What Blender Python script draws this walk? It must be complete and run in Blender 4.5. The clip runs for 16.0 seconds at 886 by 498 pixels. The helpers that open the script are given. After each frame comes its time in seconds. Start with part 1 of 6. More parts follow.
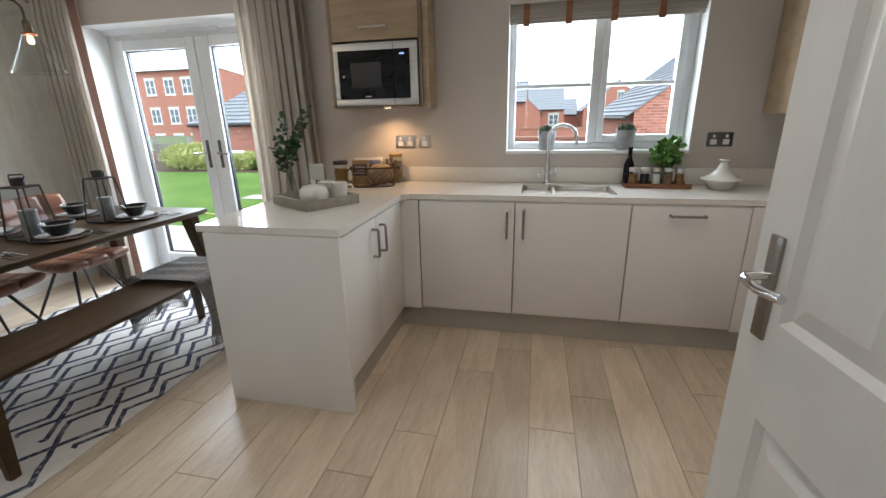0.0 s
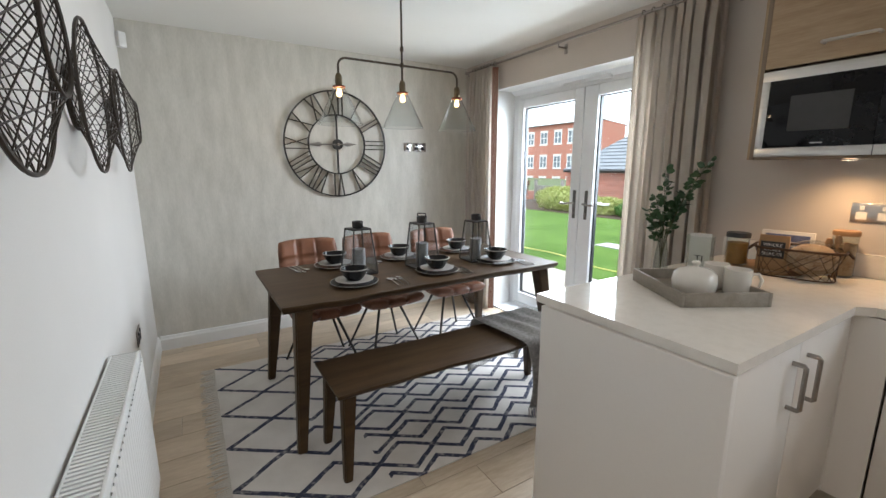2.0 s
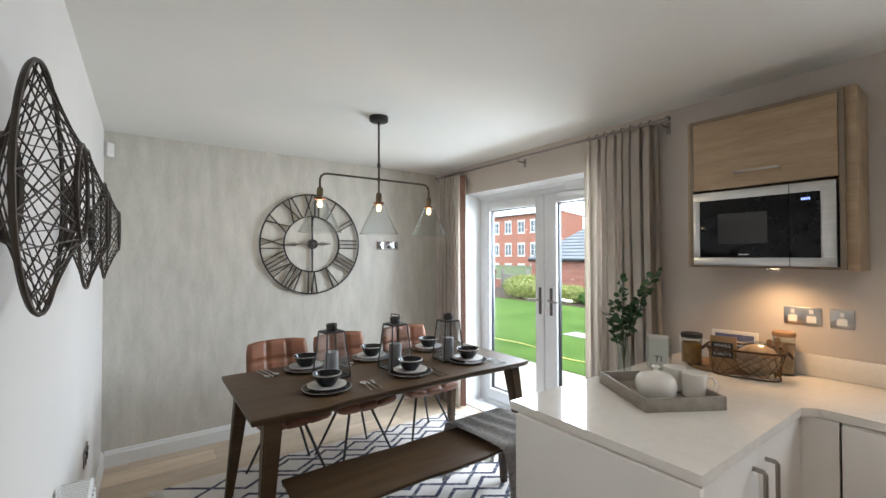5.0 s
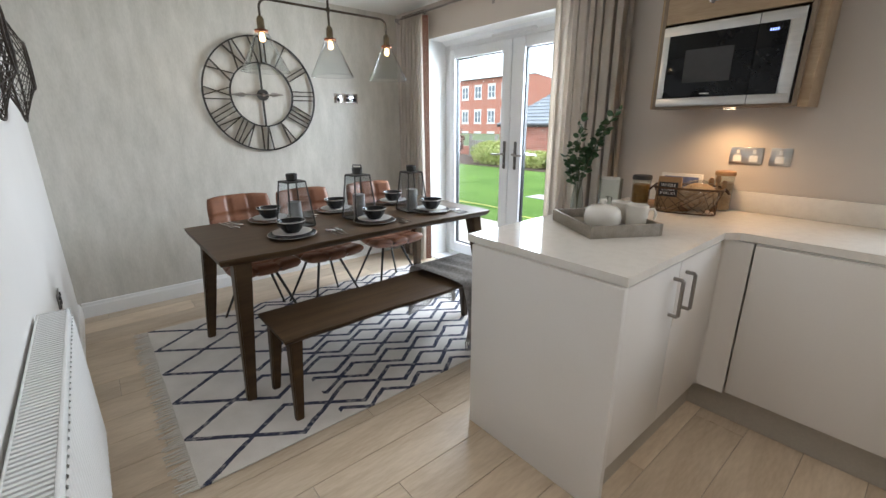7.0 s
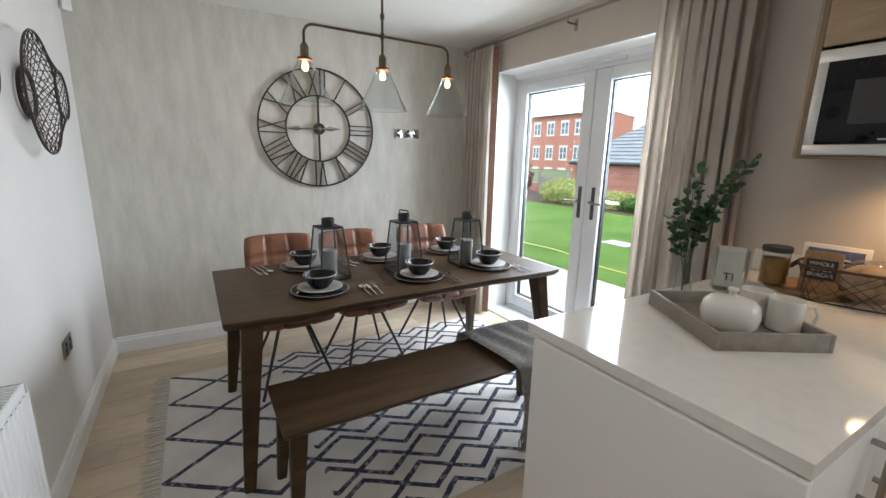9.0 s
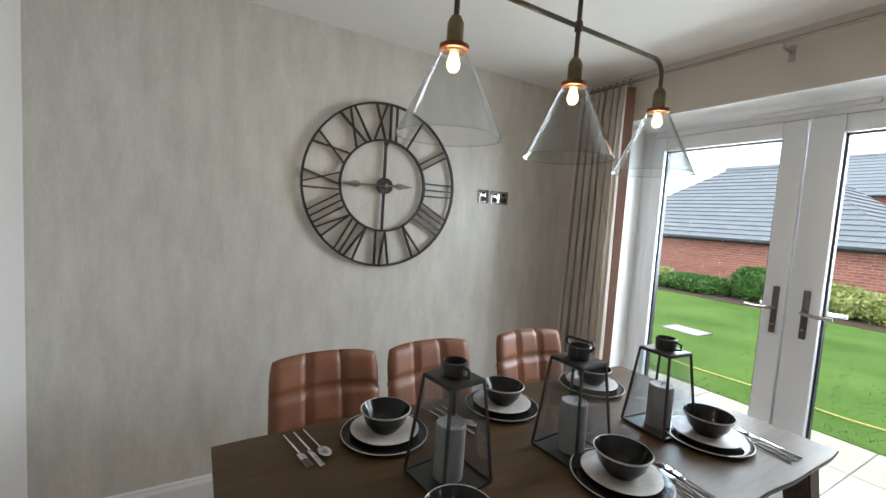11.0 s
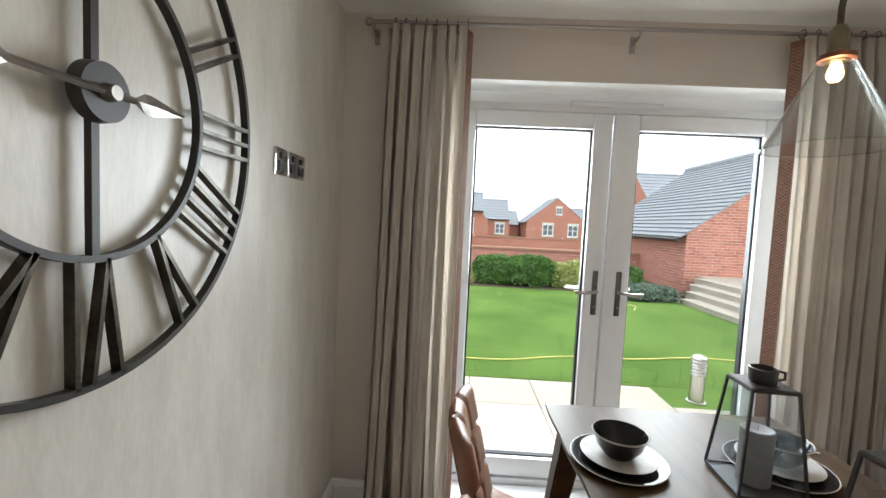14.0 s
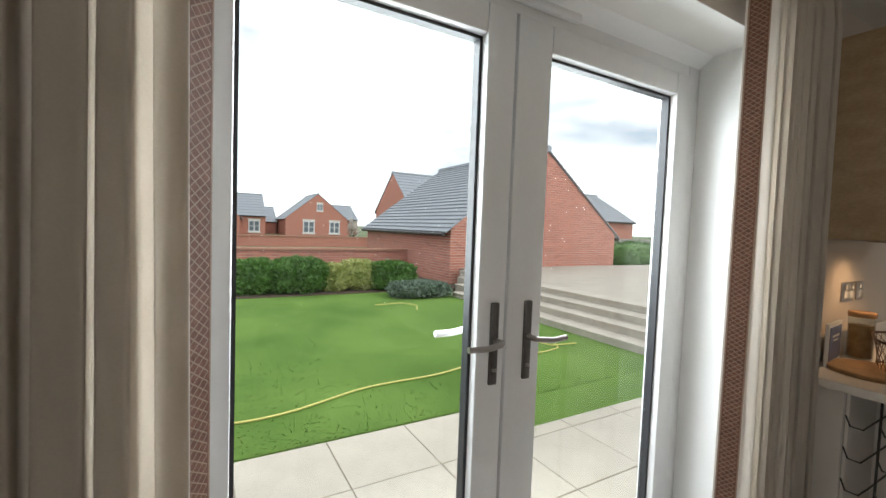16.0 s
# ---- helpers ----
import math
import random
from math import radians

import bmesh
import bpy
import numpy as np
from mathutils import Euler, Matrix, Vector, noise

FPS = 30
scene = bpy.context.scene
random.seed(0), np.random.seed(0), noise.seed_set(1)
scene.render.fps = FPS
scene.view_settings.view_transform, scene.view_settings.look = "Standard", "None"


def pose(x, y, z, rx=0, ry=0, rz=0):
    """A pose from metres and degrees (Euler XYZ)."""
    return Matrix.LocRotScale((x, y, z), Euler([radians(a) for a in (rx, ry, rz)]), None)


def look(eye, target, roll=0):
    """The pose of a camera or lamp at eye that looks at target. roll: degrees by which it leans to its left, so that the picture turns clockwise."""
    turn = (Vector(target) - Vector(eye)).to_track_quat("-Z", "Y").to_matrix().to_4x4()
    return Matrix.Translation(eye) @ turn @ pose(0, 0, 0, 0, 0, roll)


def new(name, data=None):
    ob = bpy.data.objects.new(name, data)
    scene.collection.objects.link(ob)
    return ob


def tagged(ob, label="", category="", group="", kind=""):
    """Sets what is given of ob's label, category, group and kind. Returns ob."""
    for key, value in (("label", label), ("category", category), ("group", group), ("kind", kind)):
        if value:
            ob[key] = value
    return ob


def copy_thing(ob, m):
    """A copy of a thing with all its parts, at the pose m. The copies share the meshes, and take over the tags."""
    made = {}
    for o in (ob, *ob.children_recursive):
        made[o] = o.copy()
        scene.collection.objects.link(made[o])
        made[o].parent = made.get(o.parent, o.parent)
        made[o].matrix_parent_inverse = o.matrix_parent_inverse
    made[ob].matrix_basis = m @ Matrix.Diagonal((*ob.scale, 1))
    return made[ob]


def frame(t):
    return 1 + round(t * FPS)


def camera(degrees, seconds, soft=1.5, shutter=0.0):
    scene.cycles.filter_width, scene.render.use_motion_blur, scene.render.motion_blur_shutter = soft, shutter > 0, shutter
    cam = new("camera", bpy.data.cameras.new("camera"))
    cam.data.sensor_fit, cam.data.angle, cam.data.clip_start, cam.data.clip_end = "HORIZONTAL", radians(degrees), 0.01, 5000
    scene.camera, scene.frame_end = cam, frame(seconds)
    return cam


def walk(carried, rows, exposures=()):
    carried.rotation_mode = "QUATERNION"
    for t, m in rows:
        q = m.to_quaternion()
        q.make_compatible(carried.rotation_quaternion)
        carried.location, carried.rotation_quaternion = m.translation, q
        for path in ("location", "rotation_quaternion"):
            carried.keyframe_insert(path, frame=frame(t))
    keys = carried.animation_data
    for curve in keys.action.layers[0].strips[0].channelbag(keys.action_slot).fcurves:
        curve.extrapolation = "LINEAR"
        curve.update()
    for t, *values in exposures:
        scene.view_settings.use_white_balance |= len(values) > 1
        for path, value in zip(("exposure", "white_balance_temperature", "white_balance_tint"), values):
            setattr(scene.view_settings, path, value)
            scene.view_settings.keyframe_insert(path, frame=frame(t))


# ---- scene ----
cam = camera(93.4, 16.0)
PATH = [
    (0, (1.008, 1.048, 1.35), (0.592, 2.911, 0.753), -1.2),
    (0.5, (0.976, 1.224, 1.363), (0.133, 2.944, 0.788), -0.6),
    (1, (0.83, 1.35, 1.366), (-0.364, 2.861, 0.828), 0.0),
    (1.5, (0.687, 1.424, 1.367), (-0.792, 2.679, 0.879), 0.2),
    (2, (0.655, 1.481, 1.392), (-1.022, 2.502, 1.013), -0.1),
    (2.5, (0.671, 1.503, 1.445), (-1.113, 2.381, 1.229), -0.4),
    (3, (0.686, 1.485, 1.491), (-1.124, 2.334, 1.428), -0.4),
    (3.2, (0.689, 1.479, 1.497), (-1.116, 2.34, 1.482), -0.6),
    (5.3, (0.728, 1.403, 1.496), (-0.864, 2.614, 1.492), 0.1),
    (5.5, (0.736, 1.406, 1.486), (-0.839, 2.638, 1.442), 0.1),
    (6, (0.753, 1.405, 1.446), (-0.784, 2.671, 1.258), 0.2),
    (6.5, (0.761, 1.409, 1.402), (-0.739, 2.677, 1.02), 0.1),
    (7, (0.76, 1.421, 1.362), (-0.709, 2.65, 0.787), -0.3),
    (7.5, (0.743, 1.431, 1.314), (-0.701, 2.622, 0.609), -0.3),
    (8, (0.721, 1.481, 1.326), (-0.772, 2.618, 0.636), -0.4),
    (8.5, (0.59, 1.625, 1.362), (-0.997, 2.701, 0.795), 0.4),
    (9, (0.409, 1.752, 1.405), (-1.266, 2.756, 0.974), 1.3),
    (9.5, (0.126, 1.864, 1.413), (-1.626, 2.779, 1.108), 2.2),
    (10, (-0.18, 1.947, 1.444), (-1.982, 2.785, 1.223), 3.4),
    (10.2, (-0.305, 1.96, 1.448), (-2.13, 2.765, 1.254), 3.6),
    (11.2, (-0.99, 1.73, 1.452), (-2.67, 2.81, 1.312), 3.6),
    (12.3, (-1.683, 1.765, 1.437), (-3.172, 3.098, 1.37), 3.2),
    (12.5, (-1.847, 1.752, 1.434), (-3.227, 3.198, 1.346), 3.4),
    (13, (-2.112, 1.801, 1.442), (-3.218, 3.465, 1.345), 4.2),
    (13.5, (-2.375, 1.9, 1.435), (-2.974, 3.806, 1.356), 3.5),
    (14, (-2.512, 2.04, 1.43), (-2.586, 4.032, 1.301), 2.7),
    (14.5, (-2.615, 2.325, 1.437), (-2.27, 4.295, 1.322), 3.0),
    (15, (-2.585, 2.62, 1.425), (-2.035, 4.522, 1.345), 2.6),
    (15.5, (-2.553, 2.965, 1.413), (-1.776, 4.806, 1.333), 2.2),
    (16, (-2.503, 3.32, 1.415), (-1.506, 5.05, 1.318), 2.1),
]
EXPO = [(0.0, 0.05, 6000, 10), (2.0, 0.1, 6050, 10), (7.0, 0.2, 5950, 10), (10.0, -0.1, 6050, 10), (12.5, -0.18, 6250, 10), (13.5, -0.1, 6350, 10), (14.5, -0.1, 6450, 10), (15.0, -0.22, 6500, 10), (16.0, -0.62, 6500, 10)]
walk(cam, [(t, look(eye, target, roll)) for t, eye, target, roll in PATH], EXPO)

# ---- light ----
world = bpy.data.worlds.new("sky")
scene.world = world
world.use_nodes = True
wn, wl = world.node_tree.nodes, world.node_tree.links
sky = wn.new("ShaderNodeTexSky")
sky.sky_type, sky.sun_disc = "NISHITA", False
sky.sun_elevation, sky.sun_rotation = radians(42), radians(215)
sky.dust_density = 2.0
cl_co, cl_map, cl_noise, cl_ramp, cl_mix = (wn.new("ShaderNodeTexCoord"), wn.new("ShaderNodeMapping"), wn.new("ShaderNodeTexNoise"),
                                            wn.new("ShaderNodeValToRGB"), wn.new("ShaderNodeMix"))
cl_mix.data_type = "RGBA"
cl_map.inputs["Scale"].default_value = (1.0, 1.0, 3.2)
cl_noise.inputs["Scale"].default_value = 2.6
cl_noise.inputs["Detail"].default_value = 6
cl_ramp.color_ramp.elements[0].color = (0.3, 0.3, 0.3, 1)
cl_ramp.color_ramp.elements[0].position, cl_ramp.color_ramp.elements[1].position = 0.28, 0.47
wl.new(cl_co.outputs["Generated"], cl_map.inputs["Vector"])
wl.new(cl_map.outputs["Vector"], cl_noise.inputs["Vector"])
wl.new(cl_noise.outputs["Fac"], cl_ramp.inputs["Fac"])
wl.new(cl_ramp.outputs["Color"], cl_mix.inputs["Factor"])
wl.new(sky.outputs["Color"], cl_mix.inputs["A"])
cl_mix.inputs["B"].default_value = (17.0, 17.6, 18.6, 1)      # bright cloud
bg = wn["Background"]
wl.new(cl_mix.outputs["Result"], bg.inputs["Color"])
bg.inputs["Strength"].default_value = 0.15

sun = new("sun", bpy.data.lights.new("sun", "SUN"))
sun.data.energy, sun.data.angle, sun.data.color = 1.5, radians(12), (1.0, 0.95, 0.88)
sun.rotation_euler = (radians(48), 0, radians(215 - 180 + 20))


def area(name, m, sx, sy, watts, colour=(1, 1, 1)):
    lamp = new(name, bpy.data.lights.new(name, "AREA"))
    lamp.data.shape, lamp.data.size, lamp.data.size_y, lamp.data.energy, lamp.data.color = "RECTANGLE", sx, sy, watts, colour
    lamp.matrix_world = m
    return lamp


def bulb_light(name, place, watts, colour=(1.0, 0.74, 0.45), radius=0.02):
    lamp = new(name, bpy.data.lights.new(name, "POINT"))
    lamp.data.energy, lamp.data.color, lamp.data.shadow_soft_size = watts, colour, radius
    lamp.location = place
    return lamp


def spot(name, place, watts, degrees, colour, blend=0.6, radius=0.03):
    lamp = new(name, bpy.data.lights.new(name, "SPOT"))
    lamp.data.energy, lamp.data.color, lamp.data.spot_size, lamp.data.spot_blend, lamp.data.shadow_soft_size = watts, colour, radians(degrees), blend, radius
    lamp.location = place
    return lamp


# sky light entering by the glazed doors and the window
area("sky_doors", look((-1.72, 4.72, 1.62), (-1.72, 2.72, 0.47)), 1.7, 1.25, 136, (0.90, 0.96, 1.0))
area("sky_window", look((1.38, 4.33, 1.58), (1.38, 0, 1.0)), 1.1, 0.8, 26, (0.90, 0.97, 1.0))
WARM = (1.0, 0.72, 0.42)
for yy in (2.25, 2.635, 3.02):
    bulb_light("pendant_glow", (-1.70, yy, 1.787), 2.0, radius=0.010)
spot("cabinet_spot", (0.01, 3.885, 1.415), 9.5, 150, (1.0, 0.60, 0.28), 1.0)
# unseen spots: kitchen ones inferred from a door highlight, last (hall) added to brighten
for xx, yy in ((0.95, 1.75), (0.95, 2.9), (2.0, 2.4), (1.0, 0.25)):
    spot("down_spot", (xx, yy, 2.375), 16, 140, (1.0, 0.86, 0.70), 0.8, 0.06)


# ---- materials ----
def mat(name, a, b=None, rough=0.5, metal=0.0, scale=8.0, stretch=(1, 1, 1), fine=60.0, bump=0.02, spread=(0.35, 0.65), coat=0.0, vary=0.0, spec=0.5):
    """Two colours mixed by a coarse and a fine noise, with a fine relief."""
    b = b or tuple(c * 0.85 for c in a)
    m = bpy.data.materials.new(name)
    m.use_nodes = True
    n, l = m.node_tree.nodes, m.node_tree.links
    p = n["Principled BSDF"]
    co, mp = n.new("ShaderNodeTexCoord"), n.new("ShaderNodeMapping")
    mp.inputs["Scale"].default_value = stretch
    l.new(co.outputs["Object"], mp.inputs["Vector"])
    big, small = n.new("ShaderNodeTexNoise"), n.new("ShaderNodeTexNoise")
    for node, sc, de in ((big, scale, 5), (small, fine, 3)):
        node.inputs["Scale"].default_value, node.inputs["Detail"].default_value = sc, de
        l.new(mp.outputs["Vector"], node.inputs["Vector"])
    mixer = n.new("ShaderNodeMath")
    mixer.operation = "MULTIPLY_ADD"
    mixer.inputs[1].default_value = 0.35
    l.new(small.outputs["Fac"], mixer.inputs[0])
    sub = n.new("ShaderNodeMath")
    sub.operation = "MULTIPLY"
    sub.inputs[1].default_value = 0.65
    l.new(big.outputs["Fac"], sub.inputs[0])
    l.new(sub.outputs[0], mixer.inputs[2])
    ramp = n.new("ShaderNodeValToRGB")
    ramp.color_ramp.elements[0].position, ramp.color_ramp.elements[1].position = spread
    ramp.color_ramp.elements[0].color, ramp.color_ramp.elements[1].color = (*b, 1), (*a, 1)
    l.new(mixer.outputs[0], ramp.inputs["Fac"])
    out = ramp.outputs["Color"]
    if vary:
        info, hsv, rng = n.new("ShaderNodeObjectInfo"), n.new("ShaderNodeHueSaturation"), n.new("ShaderNodeMapRange")
        rng.inputs["To Min"].default_value, rng.inputs["To Max"].default_value = 1 - vary, 1 + vary
        l.new(info.outputs["Random"], rng.inputs["Value"])
        l.new(rng.outputs["Result"], hsv.inputs["Value"])
        l.new(out, hsv.inputs["Color"])
        out = hsv.outputs["Color"]
    l.new(out, p.inputs["Base Color"])
    p.inputs["Roughness"].default_value, p.inputs["Metallic"].default_value = rough, metal
    p.inputs["Coat Weight"].default_value = coat
    p.inputs["Specular IOR Level"].default_value = spec
    if bump:
        bp = n.new("ShaderNodeBump")
        bp.inputs["Strength"].default_value, bp.inputs["Distance"].default_value = min(1.0, bump * 10), 0.004
        l.new(mixer.outputs[0], bp.inputs["Height"])
        l.new(bp.outputs["Normal"], p.inputs["Normal"])
    return m


def glass(name, tint=(1, 1, 1), clear=0.9, rough=0.0, gloss=0.55, least=0.015):
    """Thin glass: mostly clear, glossy at grazing angles."""
    m = bpy.data.materials.new(name)
    m.use_nodes = True
    n, l = m.node_tree.nodes, m.node_tree.links
    n.remove(n["Principled BSDF"])
    tr, gl, mx, lw = n.new("ShaderNodeBsdfTransparent"), n.new("ShaderNodeBsdfGlossy"), n.new("ShaderNodeMixShader"), n.new("ShaderNodeLayerWeight")
    pw, ma = n.new("ShaderNodeMath"), n.new("ShaderNodeMath")
    pw.operation, ma.operation = "POWER", "MULTIPLY_ADD"
    pw.inputs[1].default_value, ma.inputs[1].default_value, ma.inputs[2].default_value = 3.5, gloss, least
    tr.inputs["Color"].default_value = (*(c * clear for c in tint), 1)
    gl.inputs["Roughness"].default_value = rough
    l.new(lw.outputs["Facing"], pw.inputs[0])
    l.new(pw.outputs[0], ma.inputs[0])
    l.new(ma.outputs[0], mx.inputs[0])
    l.new(tr.outputs[0], mx.inputs[1])
    l.new(gl.outputs[0], mx.inputs[2])
    l.new(mx.outputs[0], n["Material Output"].inputs["Surface"])
    return m


def glow(name, colour, strength):
    m = bpy.data.materials.new(name)
    m.use_nodes = True
    p = m.node_tree.nodes["Principled BSDF"]
    p.inputs["Emission Color"].default_value, p.inputs["Emission Strength"].default_value = (*colour, 1), strength
    p.inputs["Base Color"].default_value = (*colour, 1)
    return m


def brickwork(name, a, b, mortar, size=1.0):
    m = mat(name, a, b, rough=0.9)
    n, l = m.node_tree.nodes, m.node_tree.links
    p = n["Principled BSDF"]
    co, sep, comb, add = n.new("ShaderNodeTexCoord"), n.new("ShaderNodeSeparateXYZ"), n.new("ShaderNodeCombineXYZ"), n.new("ShaderNodeMath")
    br = n.new("ShaderNodeTexBrick")
    l.new(co.outputs["Object"], sep.inputs[0])
    l.new(sep.outputs["X"], add.inputs[0])
    l.new(sep.outputs["Y"], add.inputs[1])
    l.new(add.outputs[0], comb.inputs["X"])
    l.new(sep.outputs["Z"], comb.inputs["Y"])
    l.new(comb.outputs[0], br.inputs["Vector"])
    br.inputs["Scale"].default_value = 1.0 / size
    br.inputs["Brick Width"].default_value, br.inputs["Row Height"].default_value, br.inputs["Mortar Size"].default_value = 0.225, 0.075, 0.008
    br.inputs["Color1"].default_value, br.inputs["Color2"].default_value, br.inputs["Mortar"].default_value = (*a, 1), (*b, 1), (*mortar, 1)
    ramp = [x for x in n if x.type == "VALTORGB"][0]
    mx = n.new("ShaderNodeMix")
    mx.data_type, mx.blend_type = "RGBA", "MULTIPLY"
    mx.inputs["Factor"].default_value = 0.6
    ramp.color_ramp.elements[0].color, ramp.color_ramp.elements[1].color = (0.7, 0.65, 0.62, 1), (1.1, 1.05, 1.0, 1)
    l.new(br.outputs["Color"], mx.inputs["A"])
    l.new(ramp.outputs["Color"], mx.inputs["B"])
    l.new(mx.outputs["Result"], p.inputs["Base Color"])
    return m


M = {}
M["white_wall"] = mat("white_wall_paint", (0.71, 0.69, 0.665), (0.67, 0.65, 0.625), rough=0.8, scale=2, fine=200, bump=0.004)
M["taupe"] = mat("taupe_wall_paint", (0.57, 0.515, 0.465), (0.53, 0.48, 0.435), rough=0.85, scale=2, fine=220, bump=0.004)
M["ceiling"] = mat("ceiling_paint", (0.80, 0.79, 0.76), (0.77, 0.76, 0.73), rough=0.9, scale=2, fine=200, bump=0.003)
M["wallpaper"] = mat("wood_grain_wallpaper", (0.66, 0.635, 0.58), (0.485, 0.47, 0.42), rough=0.38, scale=4.0, stretch=(1, 3.6, 1.0), fine=34, bump=0.024, spread=(0.27, 0.68), spec=0.7)
M["trim"] = mat("white_gloss_trim", (0.80, 0.80, 0.79), (0.76, 0.76, 0.75), rough=0.32, scale=3, fine=90, bump=0.002)
M["door"] = mat("white_satin_door", (0.80, 0.80, 0.80), (0.76, 0.76, 0.765), rough=0.33, scale=6, stretch=(3, 3, 0.3), fine=70, bump=0.006)
M["upvc"] = mat("white_upvc", (0.74, 0.75, 0.765), (0.70, 0.71, 0.725), rough=0.3, scale=3, fine=60, bump=0.0015)
M["plank"] = mat("pale_oak_tile", (0.68, 0.565, 0.43), (0.42, 0.32, 0.22), rough=0.33, scale=2.6, stretch=(5, 0.9, 1), fine=16, bump=0.004, spread=(0.27, 0.72), vary=0.13)
M["grout"] = mat("tile_grout", (0.40, 0.34, 0.27), rough=0.9, fine=150)
M["cream"] = mat("cream_satin_laminate", (0.77, 0.735, 0.70), (0.75, 0.715, 0.68), rough=0.3, scale=2, fine=90, bump=0.001)
M["plinth"] = mat("grey_plinth", (0.47, 0.43, 0.37), rough=0.45, scale=3, fine=90, bump=0.002)
M["quartz"] = mat("cream_quartz", (0.74, 0.70, 0.645), (0.705, 0.665, 0.61), rough=0.075, scale=30, fine=260, bump=0.0, spread=(0.4, 0.55))
M["oak"] = mat("pale_oak_veneer", (0.46, 0.34, 0.215), (0.31, 0.21, 0.12), rough=0.45, scale=3, stretch=(0.7, 3, 7), fine=24, bump=0.008, spread=(0.3, 0.7))
M["oak_edge"] = mat("brown_edge_band", (0.24, 0.18, 0.125), rough=0.5)
M["dark_wood"] = mat("dark_mango_wood", (0.088, 0.052, 0.024), (0.031, 0.018, 0.009), rough=0.44, scale=3, stretch=(7, 0.6, 4), fine=20, bump=0.012, spread=(0.28, 0.72), spec=0.28)
M["leather"] = mat("tan_leather", (0.235, 0.095, 0.047), (0.135, 0.052, 0.026), rough=0.44, scale=7, fine=160, bump=0.02)
M["black_metal"] = mat("black_powder_coated_metal", (0.022, 0.02, 0.018), (0.014, 0.012, 0.011), rough=0.45, fine=180, bump=0.006)
M["bronze"] = mat("dark_bronze_metal", (0.10, 0.085, 0.065), (0.05, 0.04, 0.03), rough=0.38, metal=0.8, scale=14, fine=120)
M["clock_metal"] = mat("burnished_dark_steel", (0.10, 0.09, 0.075), (0.04, 0.036, 0.03), rough=0.3, metal=0.9, scale=18, fine=140)
M["brass"] = mat("aged_brass", (0.20, 0.16, 0.10), (0.10, 0.08, 0.05), rough=0.32, metal=1.0, scale=20)
M["copper"] = mat("copper_ring", (0.15, 0.055, 0.03), rough=0.4, metal=0.7)
M["steel"] = mat("brushed_steel", (0.62, 0.60, 0.57), (0.52, 0.50, 0.48), rough=0.3, metal=1.0, scale=5, stretch=(0.3, 1, 12), fine=60, bump=0.003)
M["chrome"] = mat("chrome", (0.75, 0.75, 0.76), (0.70, 0.70, 0.71), rough=0.08, metal=1.0, bump=0)
M["handle"] = mat("satin_nickel", (0.36, 0.33, 0.31), (0.30, 0.28, 0.26), rough=0.3, metal=1.0, fine=120, bump=0.003)
M["black_glass"] = mat("black_glass", (0.006, 0.006, 0.007), rough=0.06, bump=0, spec=0.22)
M["dark_screen"] = mat("microwave_window", (0.035, 0.033, 0.032), rough=0.15, bump=0)
M["mirror"] = mat("mirror", (0.85, 0.86, 0.85), (0.84, 0.85, 0.84), rough=0.02, metal=1.0, bump=0)
M["curtain"] = mat("beige_linen_curtain", (0.74, 0.69, 0.63), (0.66, 0.61, 0.55), rough=0.85, scale=6, fine=260, bump=0.02)


def cloth_light(m, share):
    """Lets part of the light pass through a woven cloth."""
    n, l = m.node_tree.nodes, m.node_tree.links
    p, out = n["Principled BSDF"], n["Material Output"]
    tl, mx = n.new("ShaderNodeBsdfTranslucent"), n.new("ShaderNodeMixShader")
    tl.inputs["Color"].default_value = (0.80, 0.66, 0.50, 1)
    mx.inputs[0].default_value = share
    l.new(p.outputs[0], mx.inputs[1])
    l.new(tl.outputs[0], mx.inputs[2])
    l.new(mx.outputs[0], out.inputs["Surface"])


cloth_light(M["curtain"], 0.10)
M["lining"] = mat("ivory_lining", (0.74, 0.70, 0.64), rough=0.9, fine=260, bump=0.01)
M["braid"] = mat("brown_braid", (0.20, 0.085, 0.055), (0.115, 0.045, 0.03), rough=0.8, scale=60, fine=200, bump=0.04)
M["braid_light"] = mat("pale_braid_thread", (0.33, 0.225, 0.165), rough=0.8)
M["stone"] = mat("stoneware_grey", (0.45, 0.43, 0.40), (0.33, 0.31, 0.29), rough=0.5, scale=30, fine=160)
M["black_glaze"] = mat("black_glazed_ceramic", (0.010, 0.010, 0.012), (0.016, 0.016, 0.018), rough=0.12, fine=80, bump=0.003, spec=0.25)
M["candle"] = mat("grey_wax", (0.30, 0.285, 0.275), (0.24, 0.23, 0.22), rough=0.6, fine=120)
M["white_ceramic"] = mat("white_ceramic", (0.76, 0.73, 0.68), (0.73, 0.70, 0.65), rough=0.15, bump=0.001)
M["tray"] = mat("grey_washed_wood", (0.33, 0.295, 0.25), (0.22, 0.195, 0.165), rough=0.6, scale=4, stretch=(1, 6, 6), fine=40)
M["leaf"] = mat("eucalyptus_leaf", (0.055, 0.12, 0.045), (0.022, 0.06, 0.022), rough=0.45, scale=12)
M["basil"] = mat("basil_leaf", (0.13, 0.30, 0.045), (0.07, 0.19, 0.025), rough=0.4, scale=30)
M["stem"] = mat("green_brown_stem", (0.09, 0.085, 0.035), rough=0.6)
M["throw"] = mat("grey_knitted_throw", (0.40, 0.375, 0.35), (0.22, 0.205, 0.19), rough=0.95, scale=50, fine=180, bump=0.08)
M["wire"] = mat("rusty_wire", (0.095, 0.05, 0.028), (0.05, 0.025, 0.015), rough=0.6, metal=0.5, scale=40)
